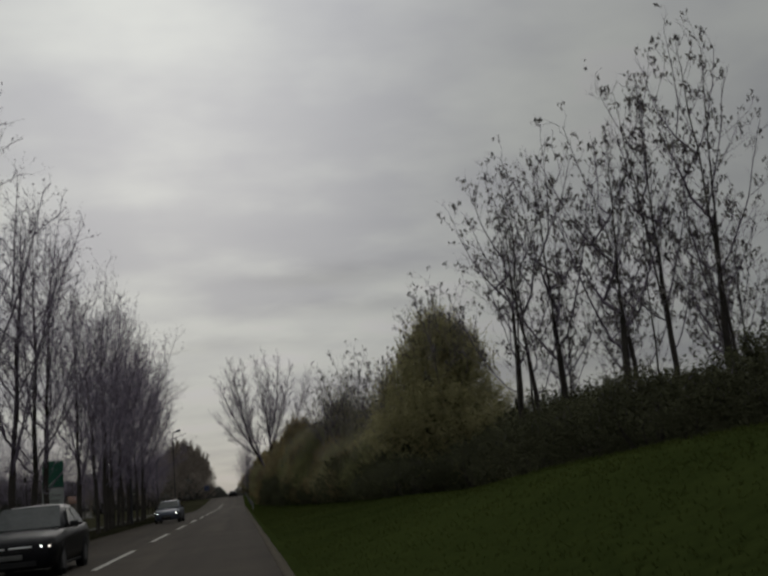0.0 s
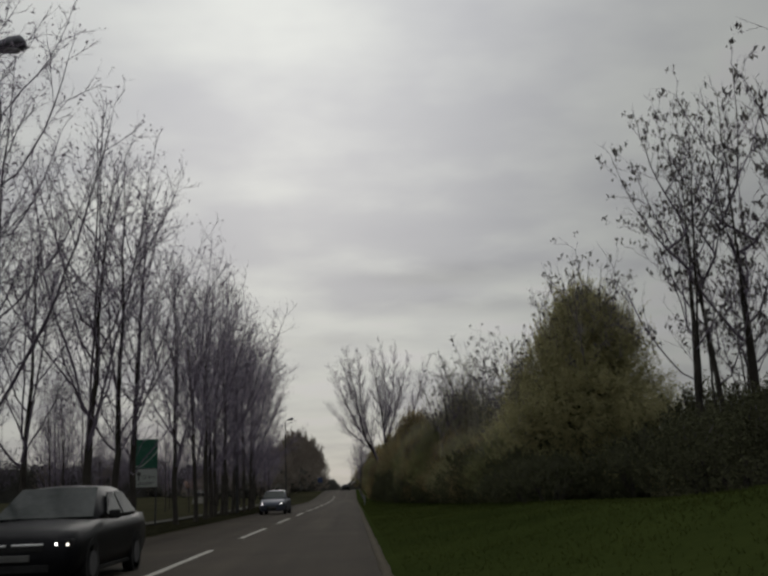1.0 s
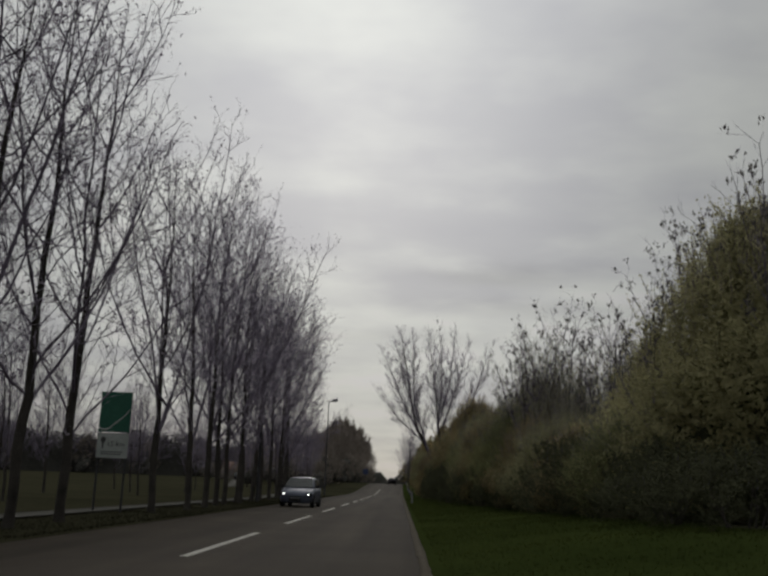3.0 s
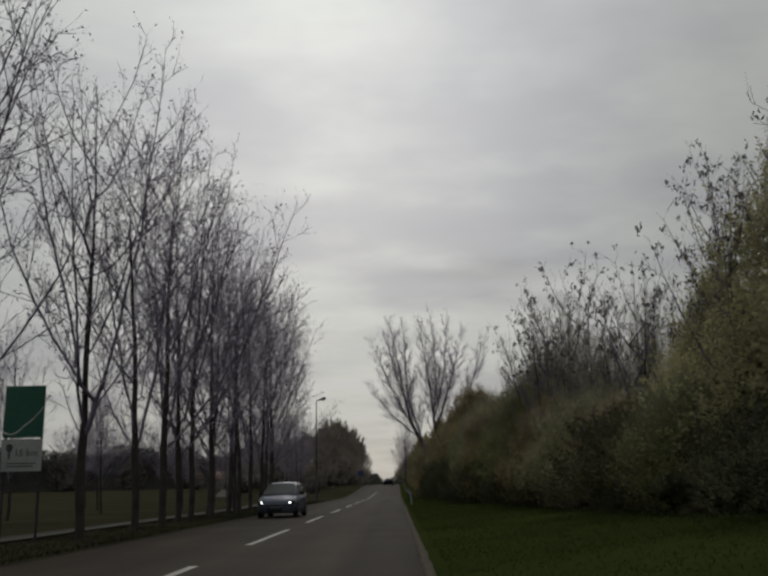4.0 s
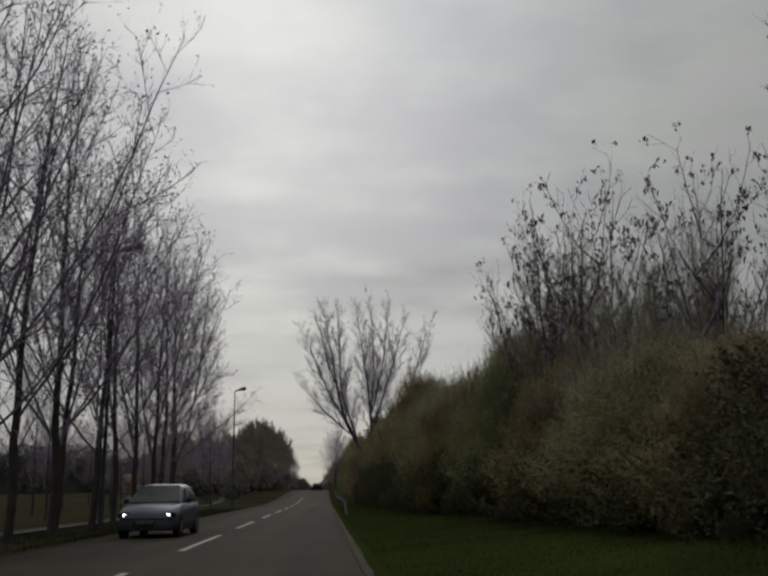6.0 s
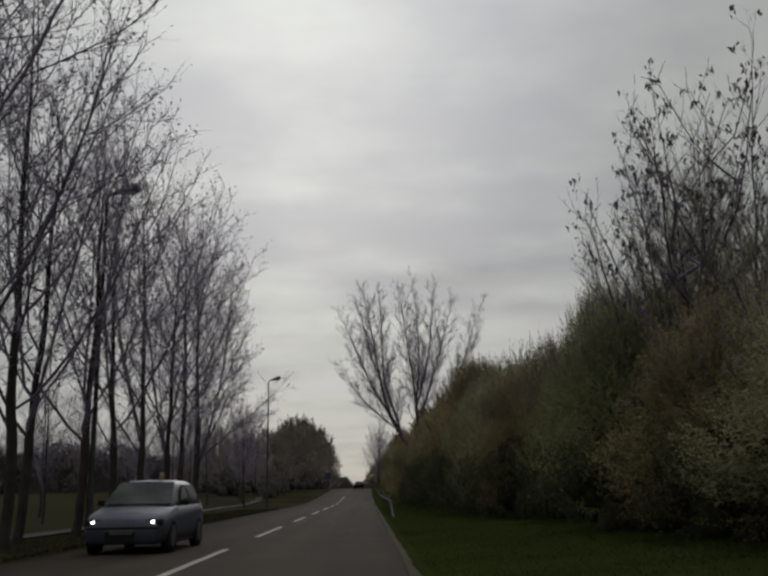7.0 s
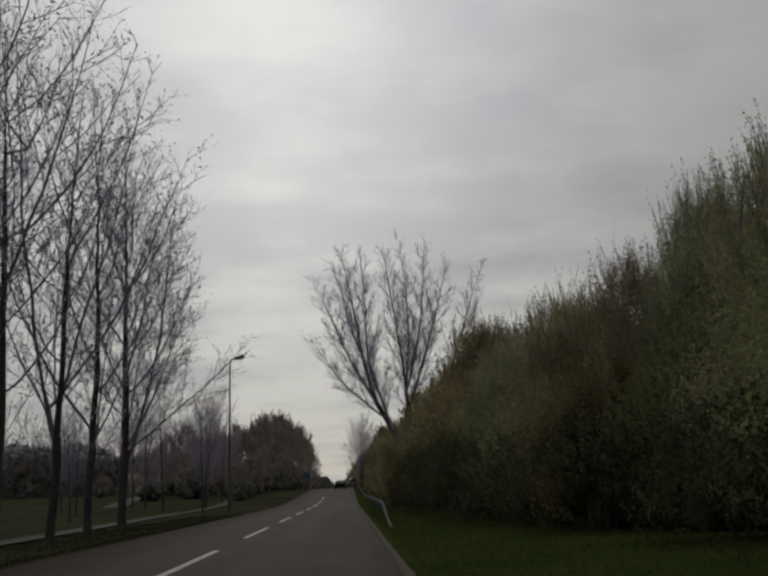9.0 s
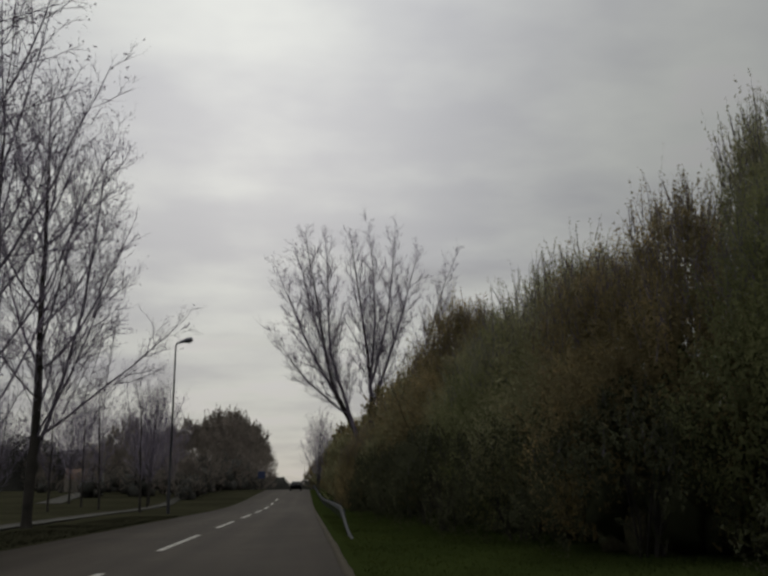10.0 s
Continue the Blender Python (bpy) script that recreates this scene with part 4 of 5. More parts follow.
copse = [shrub("copse_tree", 81, 11.0, 5.2, COPSE_TWIGS, 9000, 0.11, spikes=260, clumps=0, tuck=0.2), shrub("copse_tree", 82, 9.8, 5.0, COPSE_TWIGS, 9000, 0.11, spikes=260, clumps=0, tuck=0.2)]
COPSE = ((-12.0, 184, 0.94), (-11.8, 194, 1.06), (-11.2, 205, 1.17), (-11.0, 217, 1.28), (-10.9, 230, 1.38), (-11.2, 244, 1.56), (-11.6, 259, 1.6), (-11.6, 275, 1.6), (-11.8, 292, 1.6), (-12.0, 310, 1.6),
         (-12.5, 328, 1.6), (-13.5, 345, 1.6), (-10.5, 172, 0.8), (-17, 176, 0.85), (-21, 190, 1.0), (-9.6, 162, 0.45), (-22, 172, 0.6), (-20, 215, 1.1), (-27, 232, 0.78), (-36, 236, 0.8), (-44, 228, 0.7), (-54, 220, 0.78), (-66, 214, 0.8), (-80, 205, 0.75), (-31, 240, 0.9), (-95, 196, 0.85), (-35.2, 199, 0.34), (-32.0, 197, 0.2), (-29.6, 201, 0.36), (-25.6, 199, 0.82), (-15.6, 189, 0.72))
for i, (x, y, s) in enumerate(COPSE):
    if i < 2:
        put(tagged(copse[i], "dense dark brown bare tree thicket by the road", "tree", "far copse"), x, y, i, s)
    else:
        again(copse[i % 2], x, y, i * 1.3, s)


def far_woods():
    """The low dark belt of woods that closes the field, and the trees where the road goes out of sight."""
    rng = np.random.default_rng(8)
    for x0, y0, x1, y1, top0, count in ((-13, 252, -215, 128, 8.6, 95000), (-1.5, 372, 80, 330, 9.5, 24000), (-60, 420, 0, 440, 9.0, 14000), (34, 330, 175, 35, 6.0, 26000)):
        root = new("far_woods")
        n = count
        along = rng.uniform(0, 1, n)
        x, y = x0 + (x1 - x0) * along, y0 + (y1 - y0) * along + rng.normal(size=n) * 3.5
        crest = top0 * np.minimum(1.0, 0.15 + 9 * np.minimum(along, 1 - along)) * (1.05 + 0.13 * np.sin(x * 0.21) + 0.09 * np.sin(x * 0.53 + 1) + 0.07 * np.sin(x * 1.3 + 2))
        z = crest * rng.uniform(0.1, 1, n) ** 0.5 * 0.93 + rng.normal(size=n) * 0.25
        lift = np.array([rise(q) for q in y])
        part("branch_mass", np_mesh("branch_mass", *leaf_bits(rng, np.stack([x, y, z + lift], 1), 0.24, 2.4), WOOD_FAR), root, kind="stuff")
        k = 90
        u = np.linspace(0, 1, k)
        verts, faces = [], []
        for j in range(k):
            px, py = x0 + (x1 - x0) * u[j], y0 + (y1 - y0) * u[j]
            h = top0 * min(1.0, 0.1 + 9 * min(u[j], 1 - u[j])) * (0.84 + 0.16 * noise.noise(Vector((px * 0.11, 3.3, 0))) + 0.12 * noise.noise(Vector((px * 0.4, 1.1, 0))))
            for q, f in ((-2.5, 0), (-2.0, 0.6), (-0.8, 0.95), (0.8, 1.0), (2.0, 0.6), (2.5, 0)):
                verts.append((px, py + q, rise(py) - 0.1 + h * f))
        for j in range(k - 1):
            for i in range(5):
                faces.append((j * 6 + i, j * 6 + i + 1, j * 6 + i + 7, j * 6 + i + 6))
        part("inner_fill", np_mesh("inner_fill", verts, faces, WOOD_FAR, True), root, kind="stuff")
        if count > 50000:
            # bare crowns that stand over the belt
            lines = []
            for u in np.arange(0.07, 1.0, 0.022):
                u += rng.uniform(-0.008, 0.008)
                px, py, high = x0 + (x1 - x0) * u, y0 + (y1 - y0) * u - rng.uniform(2, 9), top0 * rng.uniform(1.35, 1.95)
                d = rng.normal(size=(420, 3))
                d *= (rng.uniform(0, 1, 420) ** 0.4 / np.linalg.norm(d, axis=1))[:, None]
                foot = np.stack([px + d[:, 0] * 3.6, py + d[:, 1] * 3.0, rise(py) + high * (0.58 + 0.38 * d[:, 2])], 1)
                way = d * np.array([0.9, 0.9, 0.3]) + rng.normal(size=d.shape) * 0.3 + np.array([0, 0, 0.9])
                lines.append(np.stack([foot, foot + way / np.linalg.norm(way, axis=1, keepdims=True) * rng.uniform(0.9, 2.0, (420, 1))], 1))
            part("crown_mass", np_mesh("crown_mass", *slips(rng, np.concatenate(lines), 0.05), LIMB_BARK), root, kind="stuff")
        tagged(root, "low dark belt of bare woods across the field", "woods", kind="stuff")


far_woods()


# ---------------------------------------------------------------- street lamps
def street_lamp():
    root = new("street_lamp")
    v, f = tubes([[(0, 0, -0.2), (0, 0, 1.2), (0, 0, 1.25), (0, 0, 5), (0, 0, 9.6)]], [[0.10, 0.10, 0.075, 0.06, 0.045]], 10)
    part("pole", np_mesh("pole", v, f, POLE, True), root)
    v, f = tubes([[(0, 0, 9.55), (0.01, 0, 9.85), (0.05, 0, 9.98), (0.16, 0, 10.03), (0.3, 0, 10.06)]], [[0.045, 0.042, 0.04, 0.038, 0.035]], 8)
    part("arm", np_mesh("arm", v, f, POLE, True), root)
    # tapered head that widens towards its tip
    rings = ((0.02, 0.03, 0.03, 9.99), (0.10, 0.06, 0.06, 10.01), (0.40, 0.13, 0.13, 10.09), (0.68, 0.19, 0.20, 10.16), (0.90, 0.19, 0.19, 10.20), (0.99, 0.13, 0.10, 10.20), (1.0, 0.02, 0.02, 10.19))
    verts, faces, k = [], [], 12
    for x, w, h, z in rings:
        for i in range(k):
            a = 2 * math.pi * i / k
            verts.append((x, w * math.cos(a), z + h * math.sin(a) * (1.0 if math.sin(a) > 0 else 0.55)))
    for j in range(len(rings) - 1):
        for i in range(k):
            faces.append((j * k + i, j * k + (i + 1) % k, (j + 1) * k + (i + 1) % k, (j + 1) * k + i))
    head = part("lamp_head", np_mesh("lamp_head", verts, faces, LAMP_GREY, True), root, "grey tapered lamp housing")
    bm = bmesh.new()
    bmesh.ops.create_uvsphere(bm, u_segments=12, v_segments=6, radius=1.0)
    for q in bm.verts:
        q.co = Vector((0.72 + q.co.x * 0.2, q.co.y * 0.12, 10.06 + q.co.z * 0.05))
    part("cover", bm_mesh("cover", bm, LENS, True), head)
    bm = bmesh.new()
    box(bm, -0.012, 0.085, -0.05, 0.05, 0.5, 0.95, 0.008)
    part("service_door", bm_mesh("service_door", bm, POLE), root)
    return tagged(root, "grey steel street lamp with one short arm", "street lamp", "street lamps along the road")


lamp = street_lamp()
put(lamp, -5.05, 71.0, 0.0, 1.03)
again(lamp, -4.4, 23.2, 0.0, 1.03)
again(lamp, -4.9, 116.3)


# ---------------------------------------------------------------- the sign
def roadside_sign():
    root = new("roadside_sign")
    for x in (-0.44, 0.44):
        v, f = tubes([[(x, 0.05, -0.3), (x, 0.05, 1.5), (x, 0.05, 3.76)]], [[0.035, 0.035, 0.035]], 8)
        part("post", np_mesh("post", v, f, POLE, True), root)
    bm = bmesh.new()
    box(bm, -0.5, 0.5, -0.02, 0.012, 1.68, 2.46, 0.006)
    white = part("white_panel", bm_mesh("white_panel", bm, SIGN_WHITE), root, "dirty white panel with dark print")
    bm = bmesh.new()
    box(bm, -0.5, 0.5, -0.02, 0.012, 2.5, 3.78, 0.006)
    green = part("green_panel", bm_mesh("green_panel", bm, SIGN_GREEN), root, "green panel with a pale curved band")
    for x0, x1, z0, z1 in ((-0.36, 0.36, 1.86, 1.885), (-0.36, 0.30, 1.79, 1.815)):
        bm = bmesh.new()
        box(bm, x0, x1, -0.027, -0.021, z0, z1)
        part("print_bar", bm_mesh("print_bar", bm, SIGN_DARK), white)
    bm = bmesh.new()
    box(bm, -0.335, -0.285, -0.027, -0.021, 1.98, 2.16)
    r = bmesh.ops.create_cone(bm, cap_ends=True, segments=14, radius1=0.085, radius2=0.085, depth=0.006)
    for q in r["verts"]:
        q.co = Vector((-0.31 + q.co.x, -0.024 + q.co.z, 2.25 + q.co.y * 1.2))
    part("tree_symbol", bm_mesh("tree_symbol", bm, SIGN_DARK), white)
    words = bpy.data.curves.new("distance_lettering", "FONT")
    words.body, words.size, words.extrude = "15 km", 0.235, 0.003
    words.materials.append(SIGN_DARK)
    text = part("distance_lettering", words, white)
    text.matrix_basis = pose(-0.19, -0.024, 2.05, 90, 0, 0)
    # pale curved band along the green panel's foot
    verts, faces = [], []
    for i in range(13):
        u = i / 12
        x, z = -0.48 + 0.96 * u, 2.60 - 0.16 * math.sin(min(1.0, u * 2) * math.pi) * 0.5 + 0.62 * u ** 2.2
        for dz in (0.0, 0.055):
            for y in (-0.027, -0.0205):
                verts.append((x, y, z + dz))
    for i in range(12):
        a = 4 * i
        for q in ((0, 2, 6, 4), (1, 5, 7, 3), (2, 3, 7, 6), (0, 4, 5, 1)):
            faces.append([a + j for j in q])
    part("curved_band", np_mesh("curved_band", verts, faces, SIGN_WHITE), green)
    return tagged(root, "green and white information sign on two posts", "sign")


put(roadside_sign(), -6.0, 46.75)


# ---------------------------------------------------------------- guard rail
def guard_rail():
    root = new("guard_rail")
    prof = ((0.0, -0.155), (0.0, -0.12), (-0.08, -0.085), (-0.08, -0.045), (0.0, -0.01), (0.0, 0.01), (-0.08, 0.045), (-0.08, 0.085), (0.0, 0.12), (0.0, 0.155))
    ys = [85.4, 87, 89, 91, 93, 95, 97] + list(np.arange(101, 262, 4.0))

    def rail_z(y):
        u = min(1.0, max(0.0, (y - 85.4) / 11.0))
        return rise(y) + 0.02 + 0.6 * (u * u * (3 - 2 * u))

    def rail_x(y):
        return centre(y) + 4.2 + 0.25 * min(1.0, max(0.0, (y - 85) / 30))

    verts, faces, k = [], [], len(prof)
    for y in ys:
        k_end = 0.22 + 0.78 * min(1.0, (y - 85.4) / 9.0)
        for px, pz in prof:
            verts.append((rail_x(y) + px * 0.7, y, rail_z(y) + pz * k_end * 0.62))
    n = len(verts)
    verts += [(x + 0.012, y, z) for x, y, z in verts]
    for j in range(len(ys) - 1):
        for i in range(k - 1):
            a = j * k + i
            faces += [(a, a + 1, a + k + 1, a + k), (a + n, a + k + n, a + k + 1 + n, a + 1 + n)]
        a = j * k
        faces += [(a, a + k, a + k + n, a + n), (a + k - 1, a + k - 1 + n, a + 2 * k - 1 + n, a + 2 * k - 1)]
    part("beam", np_mesh("beam", verts, faces, GALVANISED), root)
    bm = bmesh.new()
    box(bm, 0.0, 0.06, -0.04, 0.04, -0.4, 0.16, 0.005)
    post_me = bm_mesh("post", bm, GALVANISED)
    for y in np.arange(93, 260, 4.0):
        p = part("post", post_me, root)
        p.location = (rail_x(y) + 0.014, y, rail_z(y))
    return tagged(root, "galvanised steel guard rail with its end bent to the ground", "guard rail")


guard_rail()


# ---------------------------------------------------------------- cars
def loft(stations, mat, name):
    """A closed skin through cross sections, each a list of (x, z) for one half, mirrored; stations: (y, half)."""
    verts, faces = [], []
    k = len(stations[0][1])
    for y, half in stations:
        ring = [(x, y, z) for x, z in half] + [(-x, y, z) for x, z in reversed(half)]
        verts += ring
    r = 2 * k
    for j in range(len(stations) - 1):
        for i in range(r):
            faces.append((j * r + i, j * r + (i + 1) % r, (j + 1) * r + (i + 1) % r, (j + 1) * r + i))
    bm = bmesh.new()
    vs = [bm.verts.new(v) for v in verts]
    for f in faces:
        bm.faces.new([vs[i] for i in f])
    bm.faces.new(vs[:r])
    bm.faces.new(list(reversed(vs[-r:])))
    return bm_mesh(name, bm, mat, True)


def quad_panel(name, corners, mat, parent, label="", thick=0.012):
    """A thin panel with the four corners given, thickened inwards."""
    c = [Vector(q) for q in corners]
    nrm = (c[1] - c[0]).cross(c[3] - c[0]).normalized() * thick
    bm = bmesh.new()
    a = [bm.verts.new(q + nrm * 0.5) for q in c]
    b = [bm.verts.new(q - nrm * 0.5) for q in c]
    bm.faces.new(a)
    bm.faces.new(list(reversed(b)))
    for i in range(4):
        bm.faces.new((a[i], b[i], b[(i + 1) % 4], a[(i + 1) % 4]))
    return part(name, bm_mesh(name, bm, mat), parent, label)


def wheel(parent, x, y, r):
    w = new("wheel")
    w.parent = parent
    w.location = (x, y, r)
    bm = bmesh.new()
    bmesh.ops.create_cone(bm, cap_ends=True, segments=24, radius1=r, radius2=r, depth=0.19)
    bmesh.ops.rotate(bm, verts=bm.verts, cent=(0, 0, 0), matrix=Matrix.Rotation(radians(90), 3, "Y"))
    bmesh.ops.bevel(bm, geom=[e for e in bm.edges if abs(e.verts[0].co.x - e.verts[1].co.x) < 1e-4], offset=0.025, segments=2, affect="EDGES")
    part("tyre", bm_mesh("tyre", bm, RUBBER, True), w)
    bm = bmesh.new()
    bmesh.ops.create_cone(bm, cap_ends=True, segments=20, radius1=r * 0.64, radius2=r * 0.6, depth=0.2)
    bmesh.ops.rotate(bm, verts=bm.verts, cent=(0, 0, 0), matrix=Matrix.Rotation(radians(90), 3, "Y"))
    part("rim", bm_mesh("rim", bm, RIM), w)


def car(name, paint, shape, width, label, lit=True):
    """A car that faces -y with the middle of its front at the origin; shape: lower body and cabin stations."""
    root = new(name)
    hw = width / 2
    lower = []
    for y, zb, zs, zt, k in shape["body"]:
        w = hw * k
        lower.append((y, [(w * 0.80, zb), (w * 0.95, zb + 0.06), (w * 1.0, zb + 0.25), (w * 0.995, zs), (w * 0.93, zt - 0.02), (w * 0.6, zt + 0.02), (w * 0.2, zt + 0.035)]))
    part("body", loft(lower, paint, "body"), root)
    cab = []
    for y, z0, z1, k0, k1 in shape["cabin"]:
        cab.append((y, [(hw * k0, z0), (hw * (k0 * 0.6 + k1 * 0.4), z0 * 0.6 + z1 * 0.4), (hw * k1, z1 - 0.04), (hw * k1 * 0.86, z1), (hw * k1 * 0.3, z1 + 0.02)]))
    part("cabin", loft(cab, paint, "cabin"), root)
    for nm, corners in shape["glass"]:
        quad_panel(nm, [(x * hw, y, z) for x, y, z in corners], GLASS, root, "dark tinted glass")
        if nm == "side_window":
            quad_panel(nm, [(-x * hw, y, z) for x, y, z in reversed(corners)], GLASS, root, "dark tinted glass")
    for s in (-1, 1):
        for y in shape["axles"]:
            wheel(root, s * (hw - 0.09), y, shape["wheel"])
            # dark arch round the wheel
            bm = bmesh.new()
            bmesh.ops.create_cone(bm, cap_ends=True, segments=24, radius1=shape["wheel"] + 0.045, radius2=shape["wheel"] + 0.045, depth=0.1)
            bmesh.ops.rotate(bm, verts=bm.verts, cent=(0, 0, 0), matrix=Matrix.Rotation(radians(90), 3, "Y"))
            bmesh.ops.translate(bm, verts=bm.verts, vec=(s * (hw - 0.045), y, shape["wheel"] + 0.01))
            part("wheel_arch", bm_mesh("wheel_arch", bm, TRIM), root)
        # mirror
        bm = bmesh.new()
        my, mz = shape["mirror"]
        box(bm, s * hw * 0.97 if s > 0 else s * hw * 0.97 - 0.17, s * hw * 0.97 + 0.17 if s > 0 else s * hw * 0.97, my, my + 0.09, mz, mz + 0.13, 0.03)
        part("mirror", bm_mesh("mirror", bm, TRIM), root)
        # headlight unit and its lit lamp
        x0, x1, z0, z1, fy = shape["lamp"]
        bm = bmesh.new()
        a, b = sorted((s * x0 * hw, s * x1 * hw))
        box(bm, a, b, fy, fy + 0.2, z0, z1, 0.02)
        unit = part("headlight", bm_mesh("headlight", bm, TRIM), root, "headlight unit")
        bm = bmesh.new()
        bmesh.ops.create_uvsphere(bm, u_segments=14, v_segments=8, radius=1.0)
        lx = s * shape["bulb"][0] * hw
        for q in bm.verts:
            q.co = Vector((lx + q.co.x * 0.036, fy - 0.004 + q.co.y * 0.03, shape["bulb"][1] + q.co.z * 0.036))
        part("lamp", bm_mesh("lamp", bm, HEADLIGHT if lit else LENS, True), unit, "lit round headlamp" if lit else "headlamp")
    if "side" in shape and lit:
        bm = bmesh.new()
        bmesh.ops.create_uvsphere(bm, u_segments=10, v_segments=6, radius=0.022)
        bmesh.ops.translate(bm, verts=bm.verts, vec=(shape["side"] * hw, shape["lamp"][4] - 0.002, shape["bulb"][1] - 0.01))
        part("side_lamp", bm_mesh("side_lamp", bm, INDICATOR, True), root, "small lit side lamp")
    for nm, x0, x1, y0, y1, z0, z1, mt in shape["trim"]:
        bm = bmesh.new()
        box(bm, x0 * hw, x1 * hw, y0, y1, z0, z1, 0.012)
        part(nm, bm_mesh(nm, bm, mt), root)
    return tagged(root, label, "car")


HATCH = {}
HATCH["body"] = ((0.0, 0.24, 0.50, 0.62, 0.80), (0.08, 0.20, 0.54, 0.70, 0.92), (0.3, 0.19, 0.60, 0.78, 0.985), (0.85, 0.19, 0.66, 0.88, 1.0), (1.15, 0.19, 0.70, 0.94, 1.0), (2.4, 0.19, 0.74, 0.96, 1.0), (3.3, 0.19, 0.78, 0.98, 0.99), (3.7, 0.22, 0.80, 0.98, 0.95), (3.84, 0.28, 0.78, 0.92, 0.86))
HATCH["cabin"] = ((0.98, 0.88, 0.92, 0.88, 0.84), (1.35, 0.92, 1.17, 0.93, 0.80), (1.75, 0.93, 1.39, 0.94, 0.74), (2.2, 0.94, 1.455, 0.94, 0.73), (3.0, 0.95, 1.44, 0.94, 0.72), (3.45, 0.95, 1.34, 0.93, 0.72), (3.78, 0.95, 1.0, 0.88, 0.78))
HATCH["glass"] = (("windscreen", ((-0.85, 0.96, 0.965), (0.85, 0.96, 0.965), (0.70, 1.68, 1.415), (-0.70, 1.68, 1.415))),
              ("side_window", ((0.945, 1.42, 0.985), (0.945, 2.35, 0.985), (0.775, 2.3, 1.36), (0.805, 1.83, 1.345))),
              ("side_window", ((0.945, 2.45, 0.985), (0.935, 3.3, 1.02), (0.775, 3.1, 1.36), (0.775, 2.4, 1.36))))
HATCH["axles"] = (0.72, 3.15)
HATCH["wheel"] = 0.285
HATCH["mirror"] = (1.35, 0.93)
HATCH["lamp"] = (0.52, 0.93, 0.555, 0.685, 0.03)
HATCH["bulb"] = (0.72, 0.62)
HATCH["trim"] = (("bumper_strip", -0.86, 0.86, -0.015, 0.12, 0.495, 0.535, TRIM), ("grille", -0.42, 0.30, -0.01, 0.12, 0.255, 0.45, TRIM), ("number_plate", -0.30, 0.24, -0.025, 0.02, 0.385, 0.475, PLATE),
             ("fog_lamp_recess", 0.55, 0.80, 0.015, 0.12, 0.29, 0.36, TRIM), ("fog_lamp_recess", -0.80, -0.55, 0.015, 0.12, 0.29, 0.36, TRIM), ("sill", -0.97, 0.97, 1.05, 2.8, 0.18, 0.24, TRIM), ("bonnet_edge", -0.5, 0.5, 0.015, 0.1, 0.64, 0.655, TRIM))
SALOON = {}
SALOON["body"] = ((0.0, 0.25, 0.50, 0.66, 0.84), (0.08, 0.2, 0.54, 0.72, 0.94), (0.35, 0.19, 0.6, 0.80, 0.99), (1.0, 0.19, 0.66, 0.87, 1.0), (1.45, 0.19, 0.70, 0.92, 1.0), (2.8, 0.19, 0.74, 0.93, 1.0), (3.6, 0.19, 0.76, 0.95, 1.0), (4.2, 0.22, 0.78, 0.96, 0.97), (4.42, 0.3, 0.76, 0.9, 0.88))
SALOON["cabin"] = ((1.25, 0.86, 0.90, 0.88, 0.84), (1.65, 0.9, 1.15, 0.93, 0.8), (2.05, 0.91, 1.35, 0.93, 0.72), (2.5, 0.92, 1.405, 0.93, 0.70), (3.1, 0.92, 1.39, 0.93, 0.70), (3.55, 0.93, 1.22, 0.92, 0.74), (3.95, 0.93, 0.97, 0.88, 0.8))
SALOON["glass"] = (("windscreen", ((-0.85, 1.23, 0.94), (0.85, 1.23, 0.94), (0.68, 1.97, 1.375), (-0.68, 1.97, 1.375))),
              ("side_window", ((0.945, 1.72, 0.965), (0.945, 2.6, 0.965), (0.755, 2.55, 1.31), (0.79, 2.12, 1.30))),
              ("side_window", ((0.945, 2.7, 0.965), (0.935, 3.55, 0.98), (0.76, 3.15, 1.31), (0.755, 2.65, 1.31))))
SALOON["axles"] = (0.85, 3.45)
SALOON["wheel"] = 0.30
SALOON["mirror"] = (1.7, 0.9)
SALOON["lamp"] = (0.62, 0.93, 0.56, 0.68, 0.03)
SALOON["bulb"] = (0.70, 0.62)
SALOON["side"] = 0.87
SALOON["trim"] = (("chrome_grille", -0.5, -0.08, -0.012, 0.1, 0.60, 0.63, CHROME), ("chrome_grille", 0.0, 0.5, -0.012, 0.1, 0.60, 0.635, CHROME), ("grille", -0.5, 0.5, -0.008, 0.12, 0.52, 0.60, TRIM), ("lower_grille", -0.6, 0.6, -0.01, 0.12, 0.255, 0.36, TRIM), ("number_plate", -0.30, 0.30, -0.025, 0.02, 0.40, 0.49, PLATE), ("sill", -0.97, 0.97, 1.2, 3.1, 0.18, 0.24, TRIM))
hatchback = car("hatchback_car", PAINT_SILVER, HATCH, 1.66, "silver-blue small hatchback with lit headlamps on the oncoming lane")
hatchback.matrix_basis = pose(-1.84, 62.6, 0.0, 0, 0, -2)
saloon = car("saloon_car", PAINT_BLACK, SALOON, 1.70, "dark grey saloon with lit headlamps on the oncoming lane")
saloon.matrix_basis = pose(-1.38, 18.5, 0.0, 0, 0, 0)
far_car = car("far_car", PAINT_BLACK, SALOON, 1.70, "dark saloon driving away far along the road", lit=False)
far_car.matrix_basis = pose(centre(205) + 1.6, 205, rise(205), 0, 0, 180)
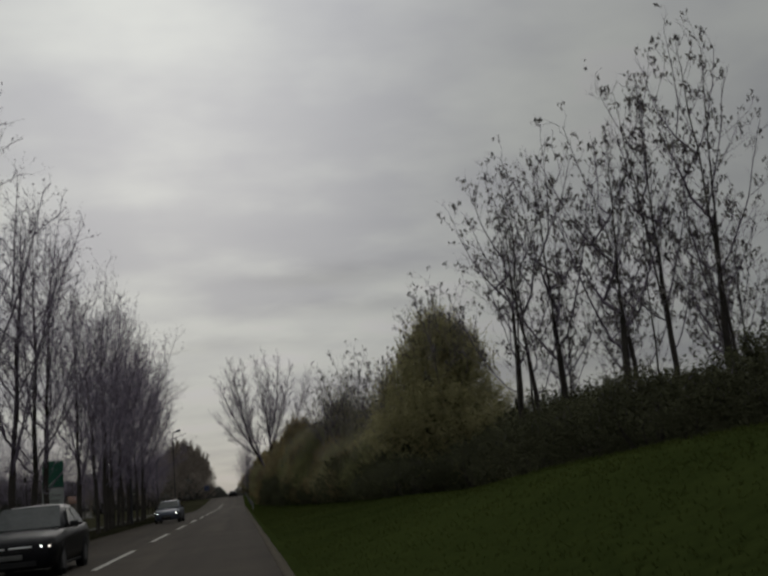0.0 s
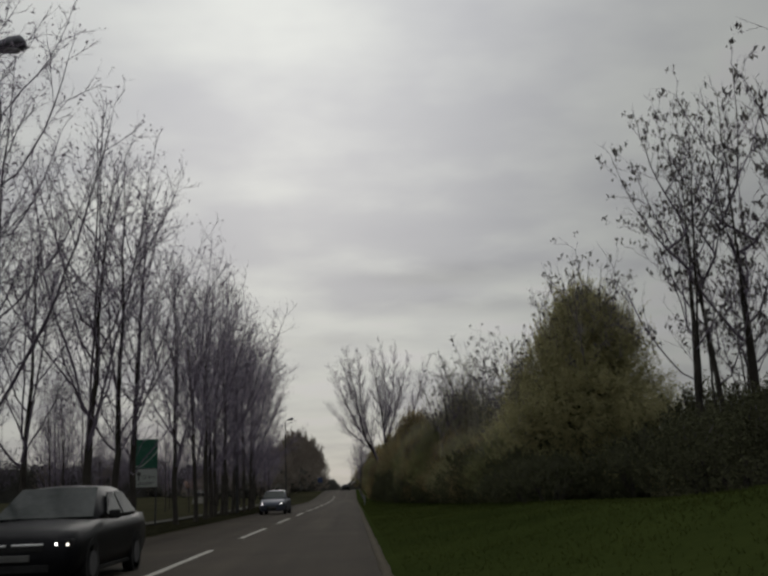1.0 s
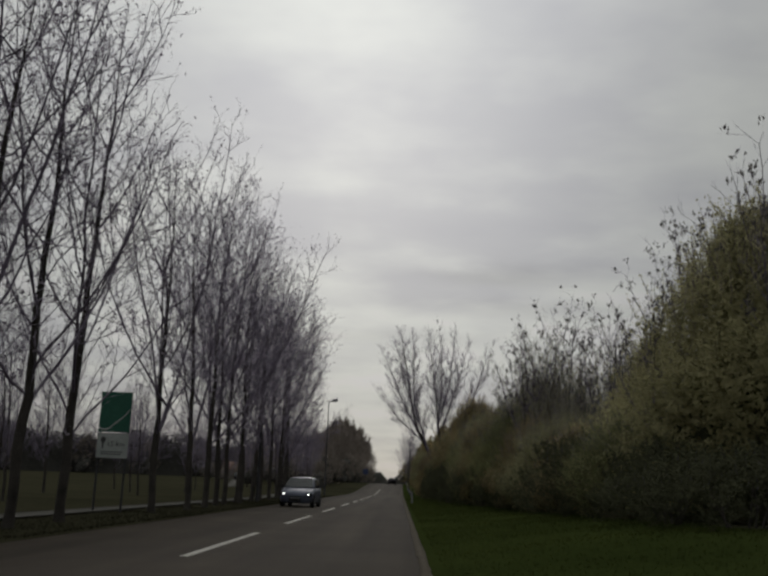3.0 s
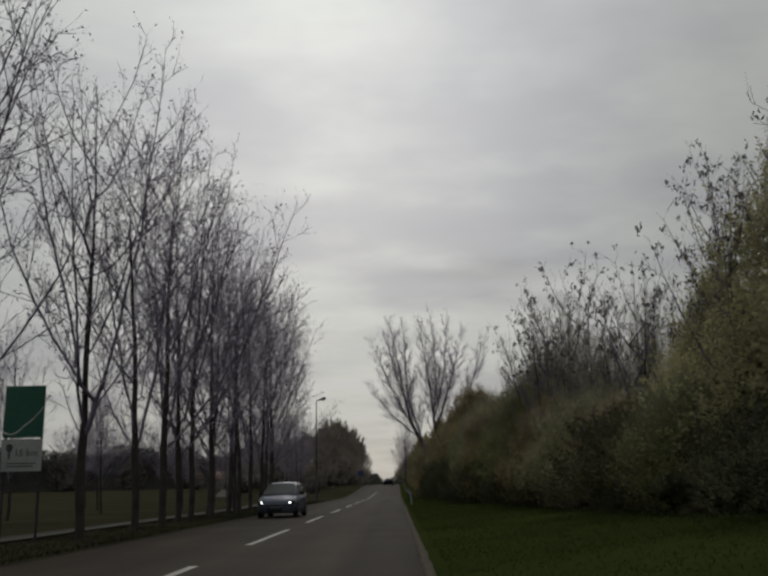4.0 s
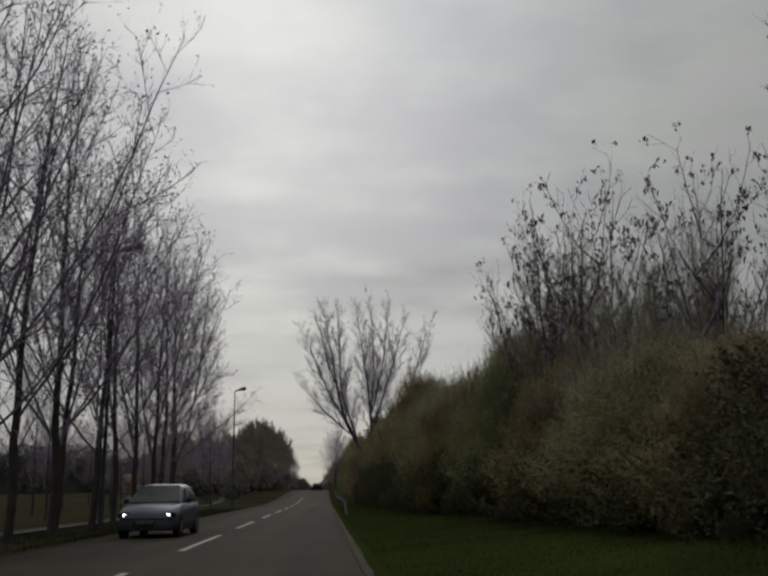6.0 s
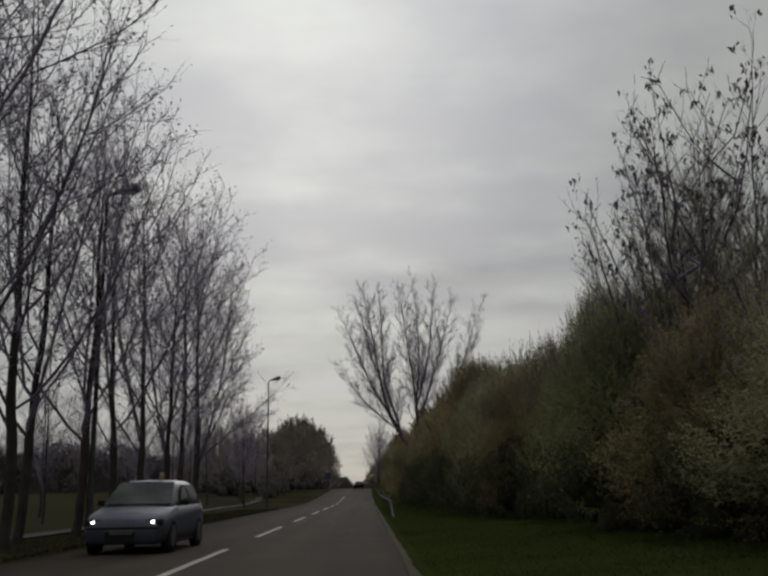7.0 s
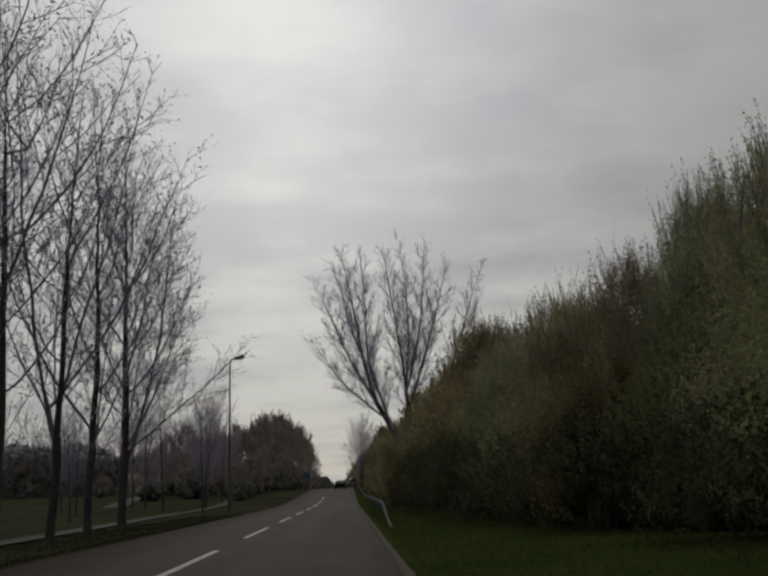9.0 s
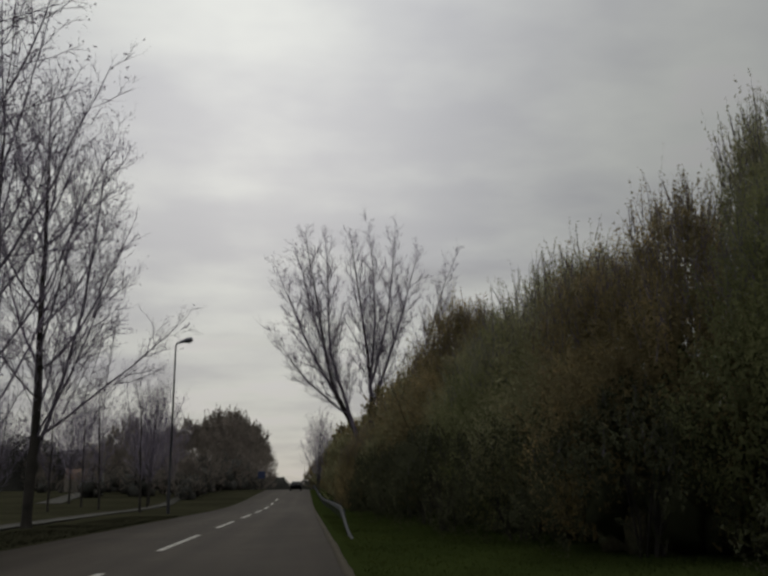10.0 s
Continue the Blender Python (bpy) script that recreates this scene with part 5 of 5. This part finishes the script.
lane_car = car("lane_car", PAINT_BLACK, SALOON, 1.70, "dark saloon on the pale lane across the field", lit=False)
lane_car.matrix_basis = pose(-28.6, 196.0, ground_z(-28.6, 196.0) + 0.08, 0, 0, 9)


# ---------------------------------------------------------------- small things far off
def far_house():
    root = new("house")
    bm = bmesh.new()
    box(bm, -5.0, 5.0, -4.0, 4.0, -0.3, 6.6, 0.05)
    part("wall", bm_mesh("wall", bm, PLASTER), root)
    verts = [(x, y, z) for x in (-5.5, 5.5) for y, z in ((-4.7, 6.1), (0, 11.4), (4.7, 6.1), (4.7, 5.85), (0, 11.1), (-4.7, 5.85))]
    quads = [(0, 1, 7, 6), (1, 2, 8, 7), (2, 3, 9, 8), (3, 4, 10, 9), (4, 5, 11, 10), (5, 0, 6, 11), (0, 5, 4, 1), (1, 4, 3, 2), (6, 7, 10, 11), (7, 8, 9, 10)]
    roof = part("roof", np_mesh("roof", verts, quads, ROOF_TILE), root, "orange tiled gable roof")
    verts = [(x, y, z) for x in (-4.99, 4.99) for y, z in ((-3.9, 6.6), (3.9, 6.6), (0, 10.9))]
    part("gable", np_mesh("gable", [(x * k, y, z) for k in (1.0, 0.97) for x, y, z in verts], [(0, 1, 2), (3, 5, 4), (6, 8, 7), (9, 10, 11)], PLASTER), root)
    bm = bmesh.new()
    box(bm, 2.0, 2.7, 0.6, 1.3, 9.0, 12.0, 0.03)
    part("chimney", bm_mesh("chimney", bm, ROOF_TILE), roof)
    for x in (-3.2, 0.0, 3.2):
        for z in (1.2, 4.0):
            bm = bmesh.new()
            box(bm, x - 0.6, x + 0.6, -4.04, -3.98, z, z + 1.4, 0.01)
            w = part("window", bm_mesh("window", bm, SIGN_WHITE), root)
            bm = bmesh.new()
            box(bm, x - 0.5, x + 0.5, -4.06, -4.03, z + 0.1, z + 1.3, 0.005)
            part("pane", bm_mesh("pane", bm, GLASS), w)
    return tagged(root, "small dull plaster house with an orange tiled roof among bushes", "house")


put(far_house(), -32.2, 206.0, 0.5, 0.3)


def blue_sign():
    root = new("blue_road_sign")
    v, f = tubes([[(0, 0.04, -0.3), (0, 0.04, 1.5), (0, 0.04, 3.1)]], [[0.04, 0.04, 0.04]], 8)
    part("post", np_mesh("post", v, f, POLE, True), root)
    bm = bmesh.new()
    box(bm, -0.6, 0.6, -0.03, 0.0, 1.9, 3.1, 0.02)
    part("panel", bm_mesh("panel", bm, SIGN_BLUE), root)
    return tagged(root, "blue square road sign on a grey post", "sign")


put(blue_sign(), -4.6, 222.0)


def white_pole():
    root = new("white_pole")
    v, f = tubes([[(0, 0, -0.3), (0, 0, 4.0), (0, 0, 8.8)]], [[0.15, 0.12, 0.08]], 8)
    part("pole", np_mesh("pole", v, f, SIGN_WHITE, True), root)
    bm = bmesh.new()
    box(bm, -0.3, 0.3, -0.3, 0.3, -0.1, 0.25, 0.03)
    part("base", bm_mesh("base", bm, PATH), root)
    return tagged(root, "slim white pole on a concrete base", "pole")


put(white_pole(), -22.3, 179.0, 0.0, 0.64)
